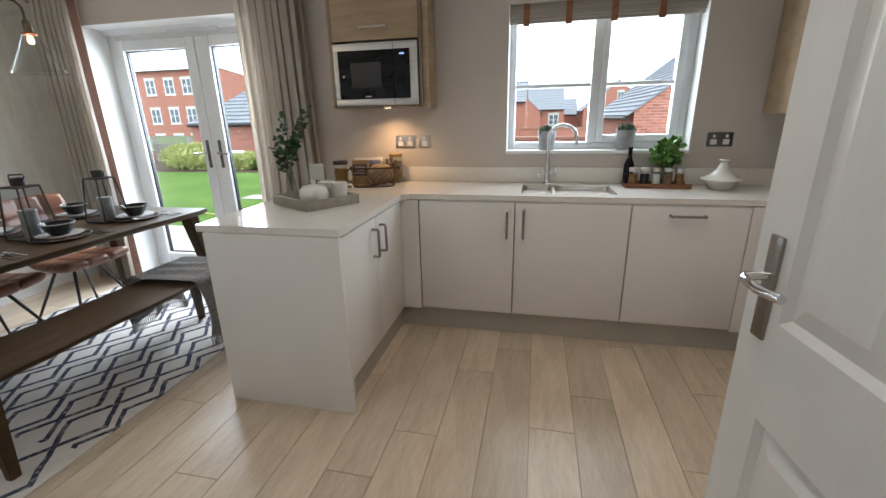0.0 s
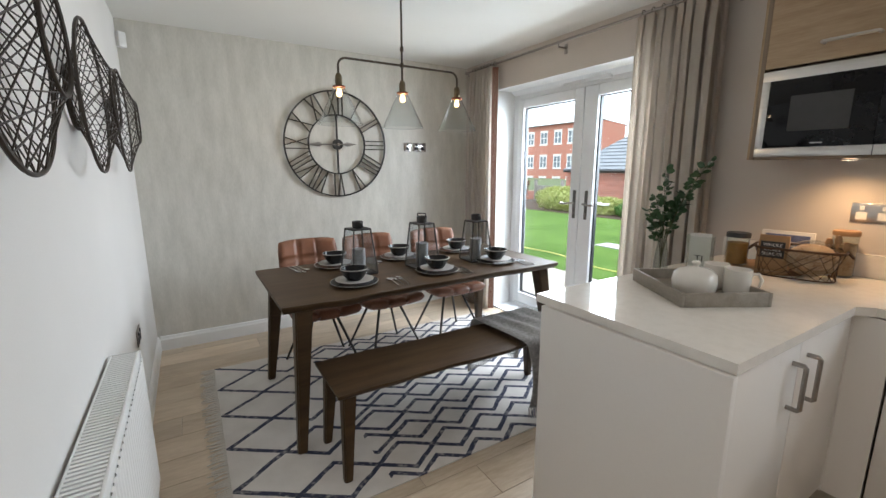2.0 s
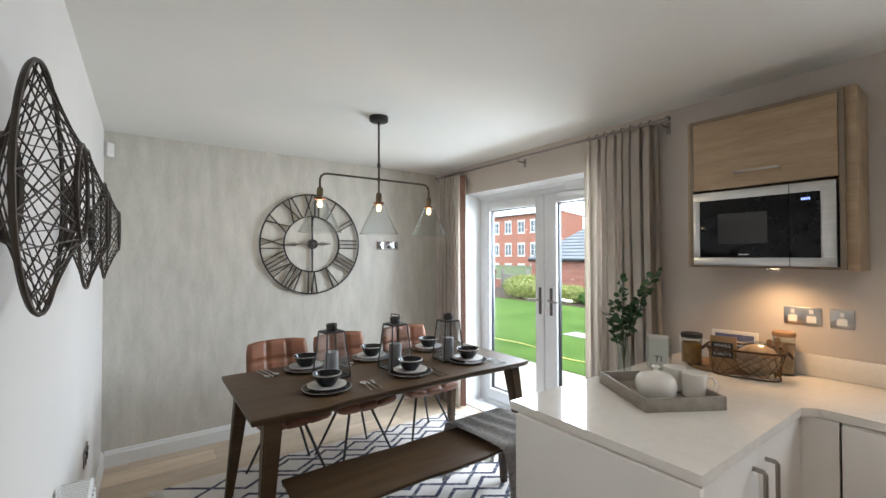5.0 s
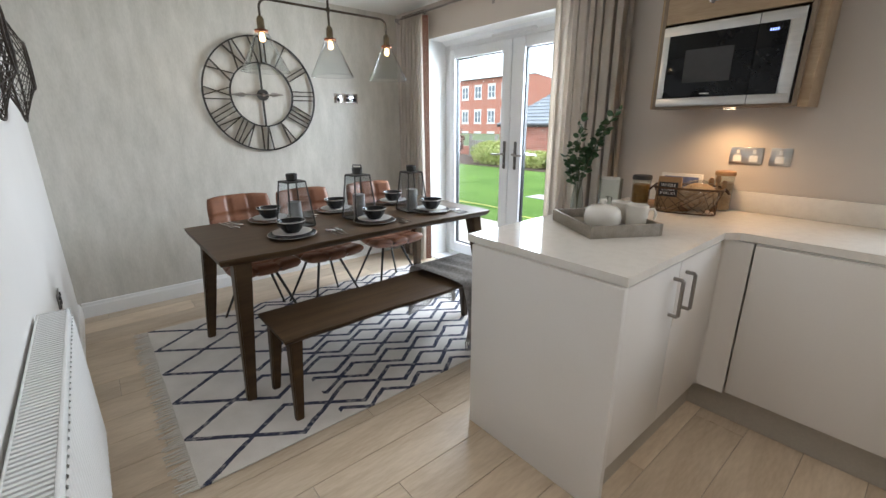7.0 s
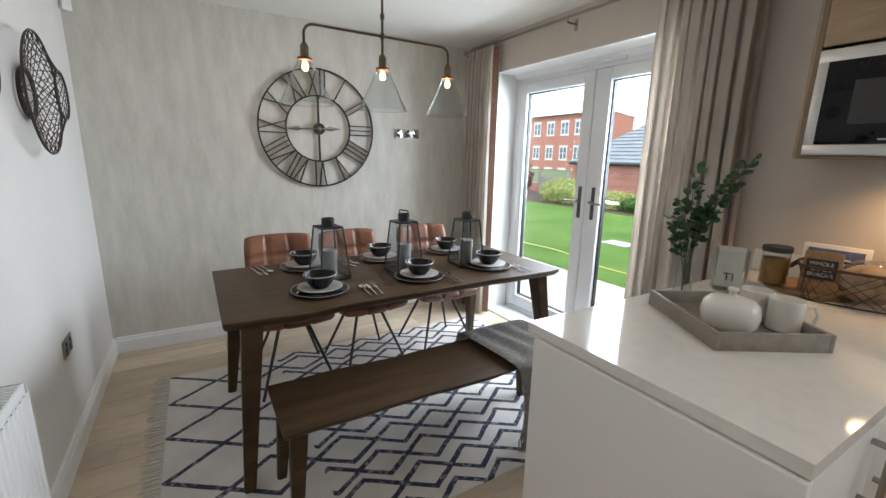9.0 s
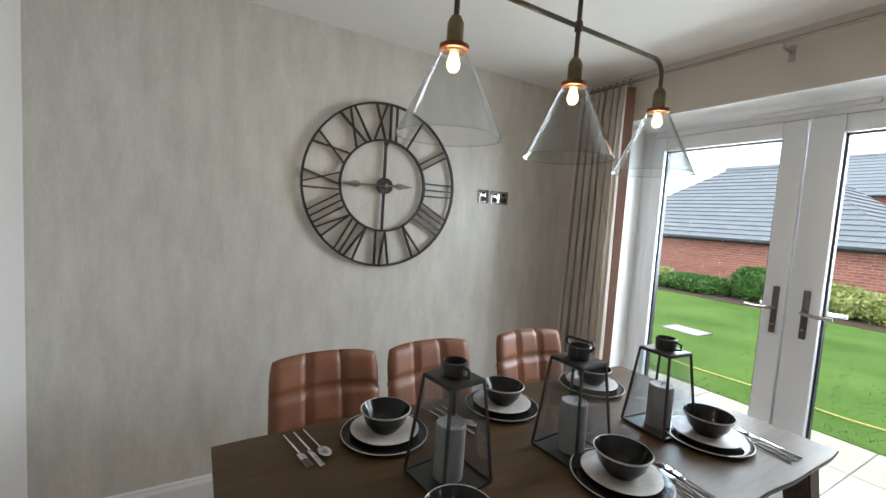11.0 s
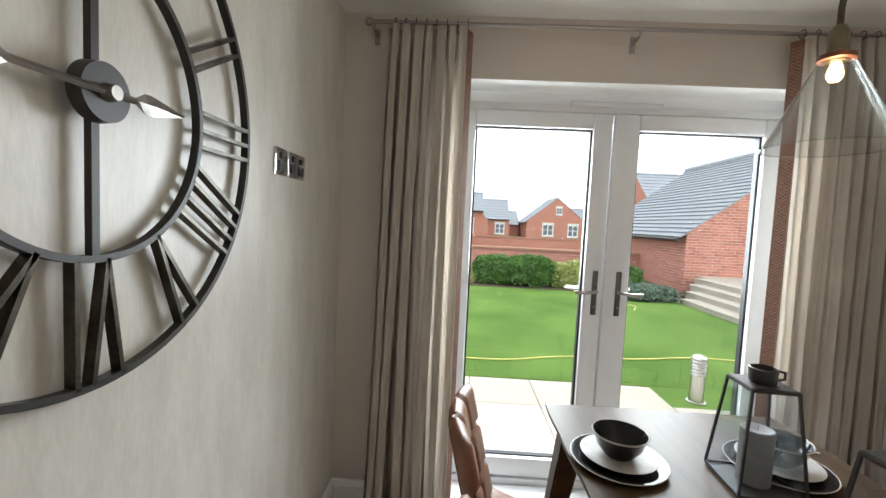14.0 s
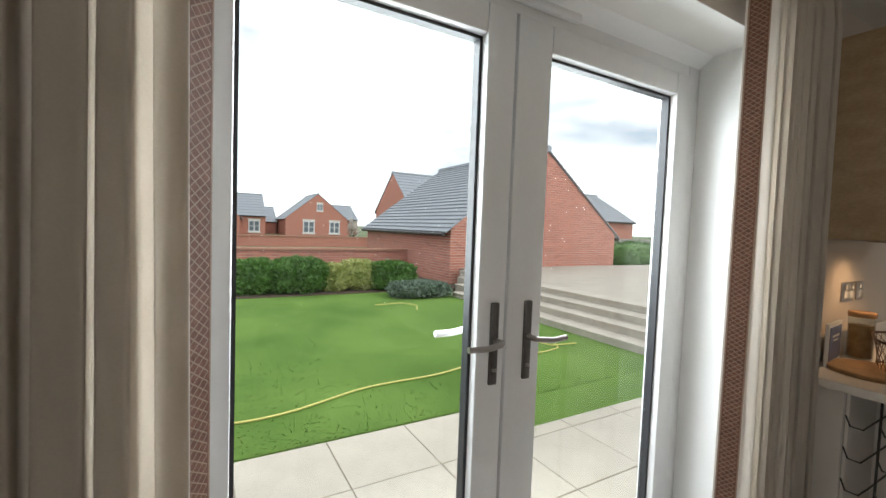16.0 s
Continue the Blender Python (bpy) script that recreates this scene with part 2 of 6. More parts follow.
M["basket_wire"] = mat("dark_brown_wire", (0.050, 0.038, 0.028), (0.028, 0.02, 0.015), rough=0.5, metal=0.3)
M["kraft"] = mat("kraft_paper", (0.36, 0.22, 0.11), (0.28, 0.165, 0.08), rough=0.7, fine=90)
M["bread"] = mat("bread_crust", (0.47, 0.33, 0.20), (0.27, 0.15, 0.07), rough=0.8, scale=25, fine=90, bump=0.05)
M["dark_label"] = mat("black_label", (0.02, 0.021, 0.026), rough=0.5)
M["paper"] = mat("white_paper", (0.76, 0.75, 0.73), rough=0.8, fine=150, bump=0.003)
M["blue_print"] = mat("blue_print", (0.15, 0.19, 0.36), (0.07, 0.085, 0.17), rough=0.4, scale=14)
M["cork"] = mat("wooden_lid", (0.34, 0.20, 0.10), (0.23, 0.13, 0.06), rough=0.6, scale=20)
M["amber"] = mat("golden_pasta", (0.34, 0.18, 0.05), (0.22, 0.10, 0.025), rough=0.5, scale=50)
M["warm_wood"] = mat("reddish_wood", (0.26, 0.105, 0.04), (0.17, 0.06, 0.022), rough=0.4, scale=6, stretch=(1, 8, 8))
M["zinc"] = mat("grey_zinc", (0.36, 0.36, 0.37), (0.27, 0.27, 0.28), rough=0.5, metal=0.5, scale=18)
M["blind"] = mat("grey_striped_linen", (0.36, 0.32, 0.28), (0.27, 0.24, 0.21), rough=0.9, scale=3, stretch=(0.2, 1, 40), fine=200)
M["plastic"] = mat("white_plastic", (0.78, 0.77, 0.75), rough=0.4, bump=0.001)
M["brick"] = brickwork("red_brick", (0.54, 0.205, 0.145), (0.36, 0.125, 0.09), (0.52, 0.40, 0.34))
M["brick_far"] = brickwork("far_red_brick", (0.54, 0.205, 0.145), (0.46, 0.165, 0.12), (0.48, 0.33, 0.27), 1.6)
M["coping"] = mat("clay_coping", (0.42, 0.22, 0.15), rough=0.9)
M["slate"] = mat("grey_roof_tile", (0.30, 0.32, 0.345), (0.215, 0.23, 0.255), rough=0.6, scale=5, fine=40, vary=0.06)
M["paving"] = mat("buff_paving", (0.60, 0.54, 0.45), (0.51, 0.455, 0.375), rough=0.85, scale=4, fine=70, vary=0.05)
M["deck"] = mat("weathered_decking", (0.47, 0.42, 0.35), (0.35, 0.31, 0.26), rough=0.85, scale=2, stretch=(0.6, 6, 3), fine=30, vary=0.07)
M["soil"] = mat("brown_soil", (0.11, 0.07, 0.045), (0.06, 0.04, 0.028), rough=1, scale=8)
M["lawn"] = mat("mown_grass", (0.15, 0.25, 0.055), (0.09, 0.17, 0.034), rough=0.95, scale=0.8, fine=45, bump=0.1, spread=(0.38, 0.6), spec=0.1)
M["hedge"] = mat("dark_hedge_leaf", (0.10, 0.22, 0.035), (0.045, 0.115, 0.018), rough=0.6, scale=5, vary=0.1)
M["hedge_yellow"] = mat("yellow_green_leaf", (0.50, 0.50, 0.20), (0.26, 0.32, 0.08), rough=0.6, scale=6)
M["lavender"] = mat("grey_green_leaf", (0.17, 0.23, 0.17), (0.10, 0.145, 0.10), rough=0.7, scale=6)
M["red_leaf"] = mat("reddish_leaf", (0.22, 0.09, 0.06), (0.12, 0.05, 0.035), rough=0.7)
M["yellow_hose"] = mat("yellow_hose", (0.74, 0.66, 0.20), rough=0.5)
M["field"] = mat("far_ground", (0.15, 0.19, 0.08), (0.10, 0.13, 0.055), rough=1, scale=0.05)
M["fence"] = mat("weathered_fence", (0.40, 0.38, 0.36), (0.28, 0.265, 0.25), rough=0.9, scale=3)
M["clear"] = glass("clear_glass", (0.98, 1.0, 0.99), 0.96, gloss=0.85)
M["pane"] = glass("window_pane", (0.98, 1.0, 0.99), 0.95)
M["lantern_glass"] = glass("lantern_glass", (0.93, 0.97, 1.0), 0.90, 0.01, 0.9, 0.055)
M["bulb"] = glow("lit_bulb", (1.0, 0.66, 0.32), 4.5)
M["shade_glass"] = glass("shade_glass", (0.98, 0.99, 0.99), 0.97, 0.02, 1.2, 0.008)
M["dark_handle"] = mat("dark_satin_nickel", (0.17, 0.16, 0.155), (0.12, 0.115, 0.11), rough=0.28, metal=1.0, fine=120, bump=0.003)
M["spot_face"] = glow("lit_spot", (1.0, 0.80, 0.52), 9)
M["far_window"] = mat("far_window_glass", (0.16, 0.19, 0.22), rough=0.1, bump=0)


def rug_material():
    m = mat("cream_wool_rug", (0.70, 0.66, 0.62), (0.58, 0.54, 0.50), rough=0.97, scale=6, fine=230, bump=0.06)
    n, l = m.node_tree.nodes, m.node_tree.links
    p = n["Principled BSDF"]
    ramp = [x for x in n if x.type == "VALTORGB"][0]
    co, sep = n.new("ShaderNodeTexCoord"), n.new("ShaderNodeSeparateXYZ")
    wob = n.new("ShaderNodeTexNoise")
    wob.inputs["Scale"].default_value = 9
    l.new(co.outputs["Object"], sep.inputs[0])
    l.new(co.outputs["Object"], wob.inputs["Vector"])

    def math(op, a, b=None, c=None):
        nd = n.new("ShaderNodeMath")
        nd.operation = op
        for k, v in enumerate((a, b, c)):
            if v is None:
                continue
            if isinstance(v, (int, float)):
                nd.inputs[k].default_value = v
            else:
                l.new(v, nd.inputs[k])
        return nd.outputs[0]

    X = math("MULTIPLY_ADD", wob.outputs["Fac"], 0.016, math("ADD", sep.outputs["X"], -0.678))
    Y = math("MULTIPLY_ADD", wob.outputs["Fac"], 0.012, math("ADD", sep.outputs["Y"], 0.884))

    def between(a, b):
        return math("MULTIPLY", math("GREATER_THAN", Y, a), math("LESS_THAN", Y, b))

    def chain(cols, reach):
        """Lines that cross on each column and spread to both sides of it."""
        return math("LESS_THAN", math("ABSOLUTE", math("SUBTRACT", cols, math("MULTIPLY", reach, 0.70))), 0.0150)

    reach = math("MULTIPLY", math("LESS_THAN", Y, 0.0), math("MULTIPLY", Y, -1.0))
    for a, b, half in ((0.0, 0.365, 0.1825), (0.365, 0.66, 0.1475), (0.66, 9.0, 0.12)):
        reach = math("ADD", reach, math("MULTIPLY", between(a, b), math("PINGPONG", math("ADD", Y, -a), half)))
    base = chain(math("PINGPONG", X, RUG_W / 2), reach)
    odd = chain(math("PINGPONG", math("ADD", X, RUG_W / 2), RUG_W / 2), math("PINGPONG", math("ADD", Y, -0.515), 0.12))
    lines = math("MAXIMUM", base, math("MULTIPLY", odd, math("GREATER_THAN", Y, 0.375)))
    worn = n.new("ShaderNodeTexNoise")
    worn.inputs["Scale"].default_value = 45
    l.new(co.outputs["Object"], worn.inputs["Vector"])
    fac = math("MULTIPLY", lines, math("MINIMUM", math("MULTIPLY_ADD", worn.outputs["Fac"], 2.2, -0.1), 0.97))
    mx = n.new("ShaderNodeMix")
    mx.data_type = "RGBA"
    l.new(fac, mx.inputs["Factor"])
    l.new(ramp.outputs["Color"], mx.inputs["A"])
    mx.inputs["B"].default_value = (0.018, 0.024, 0.06, 1)
    l.new(mx.outputs["Result"], p.inputs["Base Color"])
    return m


RUG_W = 0.333


# ---- shaping ----
def add_box(bm, x0, x1, y0, y1, z0, z1, bevel=0.0):
    r = bmesh.ops.create_cube(bm, size=1.0)
    vs = r["verts"]
    for v in vs:
        v.co = Vector(((x0 + x1) / 2 + v.co.x * (x1 - x0), (y0 + y1) / 2 + v.co.y * (y1 - y0), (z0 + z1) / 2 + v.co.z * (z1 - z0)))
    if bevel:
        es = list({e for v in vs for e in v.link_edges})
        bmesh.ops.bevel(bm, geom=es, offset=bevel, segments=2, affect="EDGES", profile=0.5)


def add_tube(bm, pts, r, n=8, closed=False, r_end=None):
    pts = [Vector(p) for p in pts]
    rings = []
    cnt = len(pts)
    side = None
    for i, p in enumerate(pts):
        a = pts[i - 1] if (i or closed) else p
        b = pts[(i + 1) % cnt] if (i < cnt - 1 or closed) else p
        d = (b - a).normalized()
        if side is None:
            side = d.orthogonal().normalized()
        side = (side - d * side.dot(d))
        side = side.normalized() if side.length > 1e-6 else d.orthogonal().normalized()
        up = d.cross(side)
        rr = r if r_end is None else r + (r_end - r) * i / max(1, cnt - 1)
        rings.append([bm.verts.new(p + (side * math.cos(2 * math.pi * k / n) + up * math.sin(2 * math.pi * k / n)) * rr) for k in range(n)])
    for i in range(cnt if closed else cnt - 1):
        A, B = rings[i], rings[(i + 1) % cnt]
        for k in range(n):
            bm.faces.new((A[k], A[(k + 1) % n], B[(k + 1) % n], B[k]))
    if not closed:
        bm.faces.new(rings[0][::-1])
        bm.faces.new(rings[-1])


def add_lathe(bm, profile, n=24, at=(0, 0, 0), sx=1.0, sy=1.0):
    at = Vector(at)
    rings = []
    for r, z in profile:
        if r < 1e-5:
            rings.append([bm.verts.new(at + Vector((0, 0, z)))])
        else:
            rings.append([bm.verts.new(at + Vector((r * sx * math.cos(2 * math.pi * k / n), r * sy * math.sin(2 * math.pi * k / n), z))) for k in range(n)])
    for A, B in zip(rings, rings[1:]):
        for k in range(n):
            q = [A[k % len(A)], A[(k + 1) % n % len(A)], B[(k + 1) % n % len(B)], B[k % len(B)]]
            q = list(dict.fromkeys(q))
            if len(q) > 2:
                bm.faces.new(q)


def add_prism(bm, corners, axis, a, b):
    """A polygon in the two other axes, drawn out along an axis from a to b."""
    def at(c, v):
        return {"x": (v, c[0], c[1]), "y": (c[0], v, c[1]), "z": (c[0], c[1], v)}[axis]
    lo, hi = [bm.verts.new(at(c, a)) for c in corners], [bm.verts.new(at(c, b)) for c in corners]
    bm.faces.new(lo)
    bm.faces.new(hi[::-1])
    for i in range(len(lo)):
        j = (i + 1) % len(lo)
        bm.faces.new((lo[i], hi[i], hi[j], lo[j]))


def add_leg(bm, top, foot, w_top, w_foot):
    t, f = Vector(top), Vector(foot)
    ring = lambda c, w: [bm.verts.new(c + Vector((dx * w / 2, dy * w / 2, 0))) for dx, dy in ((-1, -1), (1, -1), (1, 1), (-1, 1))]
    A, B = ring(f, w_foot), ring(t, w_top)
    bm.faces.new(A[::-1])
    bm.faces.new(B)
    es = []
    for i in range(4):
        j = (i + 1) % 4
        bm.faces.new((A[i], A[j], B[j], B[i]))
        es.append(bm.edges.get((A[i], B[i])))
    bmesh.ops.bevel(bm, geom=es, offset=min(w_foot, w_top) * 0.14, segments=2, affect="EDGES")


def put(name, bm, material, parent=None, at=(0, 0, 0), smooth=False, label="", category="", group="", kind=""):
    bmesh.ops.recalc_face_normals(bm, faces=bm.faces[:])
    me = bpy.data.meshes.new(name)
    bm.to_mesh(me)
    bm.free()
    for mm in (material if isinstance(material, (list, tuple)) else (material,)):
        me.materials.append(mm)
    if smooth:
        me.polygons.foreach_set("use_smooth", [True] * len(me.polygons))
        if smooth != "all":
            me.set_sharp_from_angle(angle=radians(38))
    ob = new(name, me)
    ob.location = at
    ob.parent = parent
    return tagged(ob, label, category, group, kind)


def thing(name, at, label, category, group="", turn=0.0):
    ob = new(name)
    ob.empty_display_size = 0.1
    ob.location = at
    ob.rotation_euler = (0, 0, radians(turn))
    return tagged(ob, label, category, group)


def boxes(name, items, material, parent=None, at=(0, 0, 0), bevel=0.0, **tags):
    bm = bmesh.new()
    for it in items:
        add_box(bm, *it, bevel)
    return put(name, bm, material, parent, at, smooth=bevel > 0, **tags)


def words(text, size, m, parent, material, name="lettering"):
    cu = bpy.data.curves.new(name, "FONT")
    cu.body, cu.size, cu.extrude, cu.align_x, cu.align_y = text, size, 0.0004, "CENTER", "CENTER"
    cu.materials.append(material)
    ob = new(name, cu)
    ob.parent = parent
    ob.matrix_basis = m
    return ob


# ---- the room ----
XW, XE, YS, YN, HC = -3.095, 2.70, 1.175, 4.05, 2.39
DX0, DX1, DTOP = -2.60, -0.82, 2.11           # glazed doors
WX0, WX1, WZ0, WZ1 = 0.80, 1.96, 1.12, 2.03    # kitchen window
HX0, HX1 = 0.62, 1.56                          # doorway from the hall
boxes("wall_north", [(XW - .3, DX0, YN, YN + .30, -.1, HC + .1), (DX0, DX1, YN, YN + .30, DTOP, HC + .1), (DX1, WX0, YN, YN + .30, -.1, HC + .1),
                     (WX0, WX1, YN, YN + .30, -.1, WZ0), (WX0, WX1, YN, YN + .30, WZ1, HC + .1), (WX1, XE + .3, YN, YN + .30, -.1, HC + .1)],
      M["taupe"], label="taupe painted wall with glazed doors and a window", category="wall", kind="structure")
boxes("wall_west", [(XW - .3, XW, YS - .1, YN, -.1, HC + .1)], M["wallpaper"], label="pale wood-grain wallpapered wall behind the clock", category="wall", kind="structure")
boxes("wall_south", [(XW, HX0, YS - .12, YS, -.02, HC + .1), (HX0, HX1, YS - .12, YS, 2.06, HC + .1), (HX1, XE, YS - .12, YS, -.02, HC + .1)],
      M["white_wall"], label="off-white painted wall with a doorway", category="wall", kind="structure")
boxes("wall_east", [(XE, XE + .3, YS - .1, YN, -.1, HC + .1)], M["taupe"], label="taupe painted kitchen wall", category="wall", kind="structure")
boxes("ceiling", [(XW - .3, XE + .3, YS - 2.3, YN + .3, HC, HC + .1)], M["ceiling"], label="plain white painted ceiling", category="ceiling", kind="structure")
boxes("hall_wall", [(-.35, -.25, YS - 2.2, YS - .12, 0, HC), (2.5, 2.6, YS - 2.2, YS - .12, 0, HC), (-.35, 2.6, YS - 2.3, YS - 2.2, 0, HC)],
      M["white_wall"], label="off-white painted hall walls", category="wall", kind="structure")
floor = boxes("floor", [(XW, XE, YS - .12, YN + .22, -.06, -.004), (-.25, 2.5, YS - 2.2, YS - .12, -.06, -.004)], M["grout"], label="pale oak-look plank tiles with thin grout joints", category="floor", kind="structure")


def skirting(name, pts_list):
    bm = bmesh.new()
    for (x0, y0), (x1, y1), (nx, ny) in pts_list:
        prof = [(0, 0), (0.018, 0), (0.018, 0.086), (0.012, 0.098), (0.010, 0.11), (0, 0.115)]
        lo = [bm.verts.new((x0 + nx * d, y0 + ny * d, z)) for d, z in prof]
        hi = [bm.verts.new((x1 + nx * d, y1 + ny * d, z)) for d, z in prof]
        bm.faces.new(lo), bm.faces.new(hi[::-1])
        for i in range(len(lo)):
            j = (i + 1) % len(lo)
            bm.faces.new((lo[i], hi[i], hi[j], lo[j]))
    put(name, bm, M["trim"], label="white gloss moulded skirting board", category="skirting", kind="structure")


skirting("baseboard", [((XW, YS + .018), (XW, YN - .018), (1, 0)), ((XW, YS), (HX0 - .07, YS), (0, 1)), ((XW, YN), (DX0, YN), (0, -1)), ((DX1, YN), (-.48, YN), (0, -1))])
# doorway lining and architrave
boxes("trim", [(HX0 - .002, HX0 + .03, YS - .12, YS, 0, 2.03), (HX1 - .03, HX1 + .002, YS - .12, YS, 0, 2.03), (HX0, HX1, YS - .12, YS, 2.03, 2.062),
               (HX0 - .06, HX0 + .01, YS, YS + .018, 0, 2.1), (HX1 - .01, HX1 + .06, YS, YS + .018, 0, 2.1), (HX0 - .06, HX1 + .06, YS, YS + .018, 2.04, 2.1)],
      M["trim"], label="white painted door lining and architrave", category="trim", kind="structure")


# glazed double doors
def glazed_doors():
    g = thing("door_1", (0, 0, 0), "white plastic-framed glazed garden double doors, closed", "glazed door")
    g["kind"] = "structure"
    y0, y1 = 4.275, 4.345
    boxes("door_frame", [(DX0, DX0 + .07, y0, y1, 0, DTOP), (DX1 - .07, DX1, y0, y1, 0, DTOP), (DX0 + .07, DX1 - .07, y0, y1, 2.03, DTOP), (DX0 + .07, DX1 - .07, y0 - .02, y1, 0, .05)], M["upvc"], g, bevel=.006)
    boxes("trickle_vent", [(-1.97, -1.5, y0 - .02, y0 + .002, 2.058, 2.085)], M["upvc"], g, bevel=.006)
    for a, b, hx, s in ((-2.527, -1.745, -1.785, -1), (-1.737, -.893, -1.662, 1)):
        l_in, r_in = (a + .075, -1.842) if a < -2 else (-1.607, b - .085)
        leaf = boxes("door_leaf", [(a, l_in, y0 - .012, y1 - .01, .055, 2.027), (r_in, b, y0 - .012, y1 - .01, .055, 2.027), (l_in, r_in, y0 - .012, y1 - .01, 1.945, 2.027), (l_in, r_in, y0 - .012, y1 - .01, .055, .16)], M["upvc"], g, bevel=.007)
        boxes("gasket", [(l_in, l_in + .010, 4.29, 4.32, .16, 1.945), (r_in - .010, r_in, 4.29, 4.32, .16, 1.945), (l_in, r_in, 4.29, 4.32, 1.936, 1.945), (l_in, r_in, 4.29, 4.32, .16, .168)], M["dark_label"], leaf)
        pane = boxes("pane", [(l_in, r_in, 4.302, 4.306, .16, 1.945)], M["pane"], leaf)
        pane.visible_shadow = False
        hd = boxes("lever_handle", [(hx - .014, hx + .014, y0 - .022, y0 - .010, .975, 1.212)], M["dark_handle"], leaf, bevel=.005)
        bm = bmesh.new()
        add_tube(bm, [(hx, y0 - .02, 1.105), (hx, y0 - .058, 1.105), (hx + .012 * s, y0 - .066, 1.104), (hx + .06 * s, y0 - .066, 1.098), (hx + .115 * s, y0 - .062, 1.1)], .0085, 10)
        add_lathe(bm, [(0, -.004), (.007, -.004), (.007, .004), (0, .004)], 10, (hx, y0 - .023, 1.02))
        put("lever", bm, M["handle"], hd, smooth=True)
        bm = bmesh.new()
        add_box(bm, hx - .014, hx + .014, y1 - .01, y1 + .002, .975, 1.212, .004)
        add_tube(bm, [(hx, y1, 1.105), (hx, y1 + .045, 1.105), (hx + .012 * s, y1 + .052, 1.104), (hx + .06 * s, y1 + .052, 1.098), (hx + .115 * s, y1 + .05, 1.1)], .010, 10)
        put("outer_handle", bm, M["plastic"], leaf, smooth=True)
    bm = bmesh.new()
    add_prism(bm, [(YN + .17, DTOP), (y0, DTOP), (y0, DTOP - .04)], "x", DX0, DX1)
    put("head_bead", bm, M["upvc"], g)


glazed_doors()
boxes("threshold", [(DX0, DX1, YN + .001, 4.275, -.004, .012)], M["upvc"], label="white plastic door threshold", category="threshold", kind="structure")


def kitchen_window():
    g = thing("window_1", (0, 0, 0), "white plastic casement window above the sink", "window")
    g["kind"] = "structure"
    y0, y1 = 4.19, 4.25
    boxes("window_frame", [(WX0, WX0 + .05, y0, y1, WZ0, WZ1), (WX1 - .05, WX1, y0, y1, WZ0, WZ1), (WX0 + .05, WX1 - .05, y0, y1, WZ1 - .05, WZ1), (WX0 + .05, WX1 - .05, y0, y1, WZ0, WZ0 + .055), (1.345, 1.405, y0 - .005, y1, WZ0 + .055, WZ1 - .05)], M["upvc"], g, bevel=.006)
    boxes("sash", [(1.405, 1.445, y0 - .012, y1 - .01, WZ0 + .055, WZ1 - .05), (WX1 - .10, WX1 - .05, y0 - .012, y1 - .01, WZ0 + .055, WZ1 - .05), (1.445, WX1 - .10, y0 - .012, y1 - .01, WZ0 + .055, WZ0 + .10), (1.445, WX1 - .10, y0 - .012, y1 - .01, WZ1 - .1, WZ1 - .05)], M["upvc"], g, bevel=.005)
    boxes("glazing_bar", [(WX0 + .05, 1.345, y0 + .01, y1 - .01, 1.535, 1.56), (1.445, WX1 - .10, y0 + .01, y1 - .01, 1.535, 1.56)], M["upvc"], g, bevel=.004)
    for a, b in ((WX0 + .05, 1.345), (1.445, WX1 - .10)):
        pane = boxes("pane", [(a, b, y0 + .028, y0 + .032, WZ0 + .055, WZ1 - .05)], M["pane"], g)
        pane.visible_shadow = False
    boxes("reveal_lining", [(WX0, WX0 + .004, YN - .002, y0, WZ0, WZ1), (WX1 - .004, WX1, YN - .002, y0, WZ0, WZ1), (WX0 - .0, WX1, YN - .012, y0, WZ0 - .014, WZ0 + .006)], M["trim"], g)


kitchen_window()
boxes("reveal_plaster", [(DX0 - .0, DX0 + .003, YN, 4.275, .012, DTOP), (DX1 - .003, DX1, YN, 4.275, .012, DTOP), (DX0, DX1, YN, 4.275, DTOP - .003, DTOP)], M["trim"], label="white plastered door reveal", category="reveal", kind="structure")


# ---- kitchen ----
def bar_handle(parent, at, length, axis, out, name="handle"):
    """A square bow handle; axis 'x', 'y' or 'z', standing out along the vector out."""
    d = {"x": Vector((1, 0, 0)), "y": Vector((0, 1, 0)), "z": Vector((0, 0, 1))}[axis] * length / 2
    o, c = Vector(out) * .034, Vector(at)
    bm = bmesh.new()
    pts = [c - d, c - d + o * .85, c - d * .93 + o, c + d * .93 + o, c + d + o * .85, c + d]
    add_tube(bm, pts, .0075, 6)
    return put(name, bm, M["handle"], parent, smooth=True, label="satin nickel bow handle")


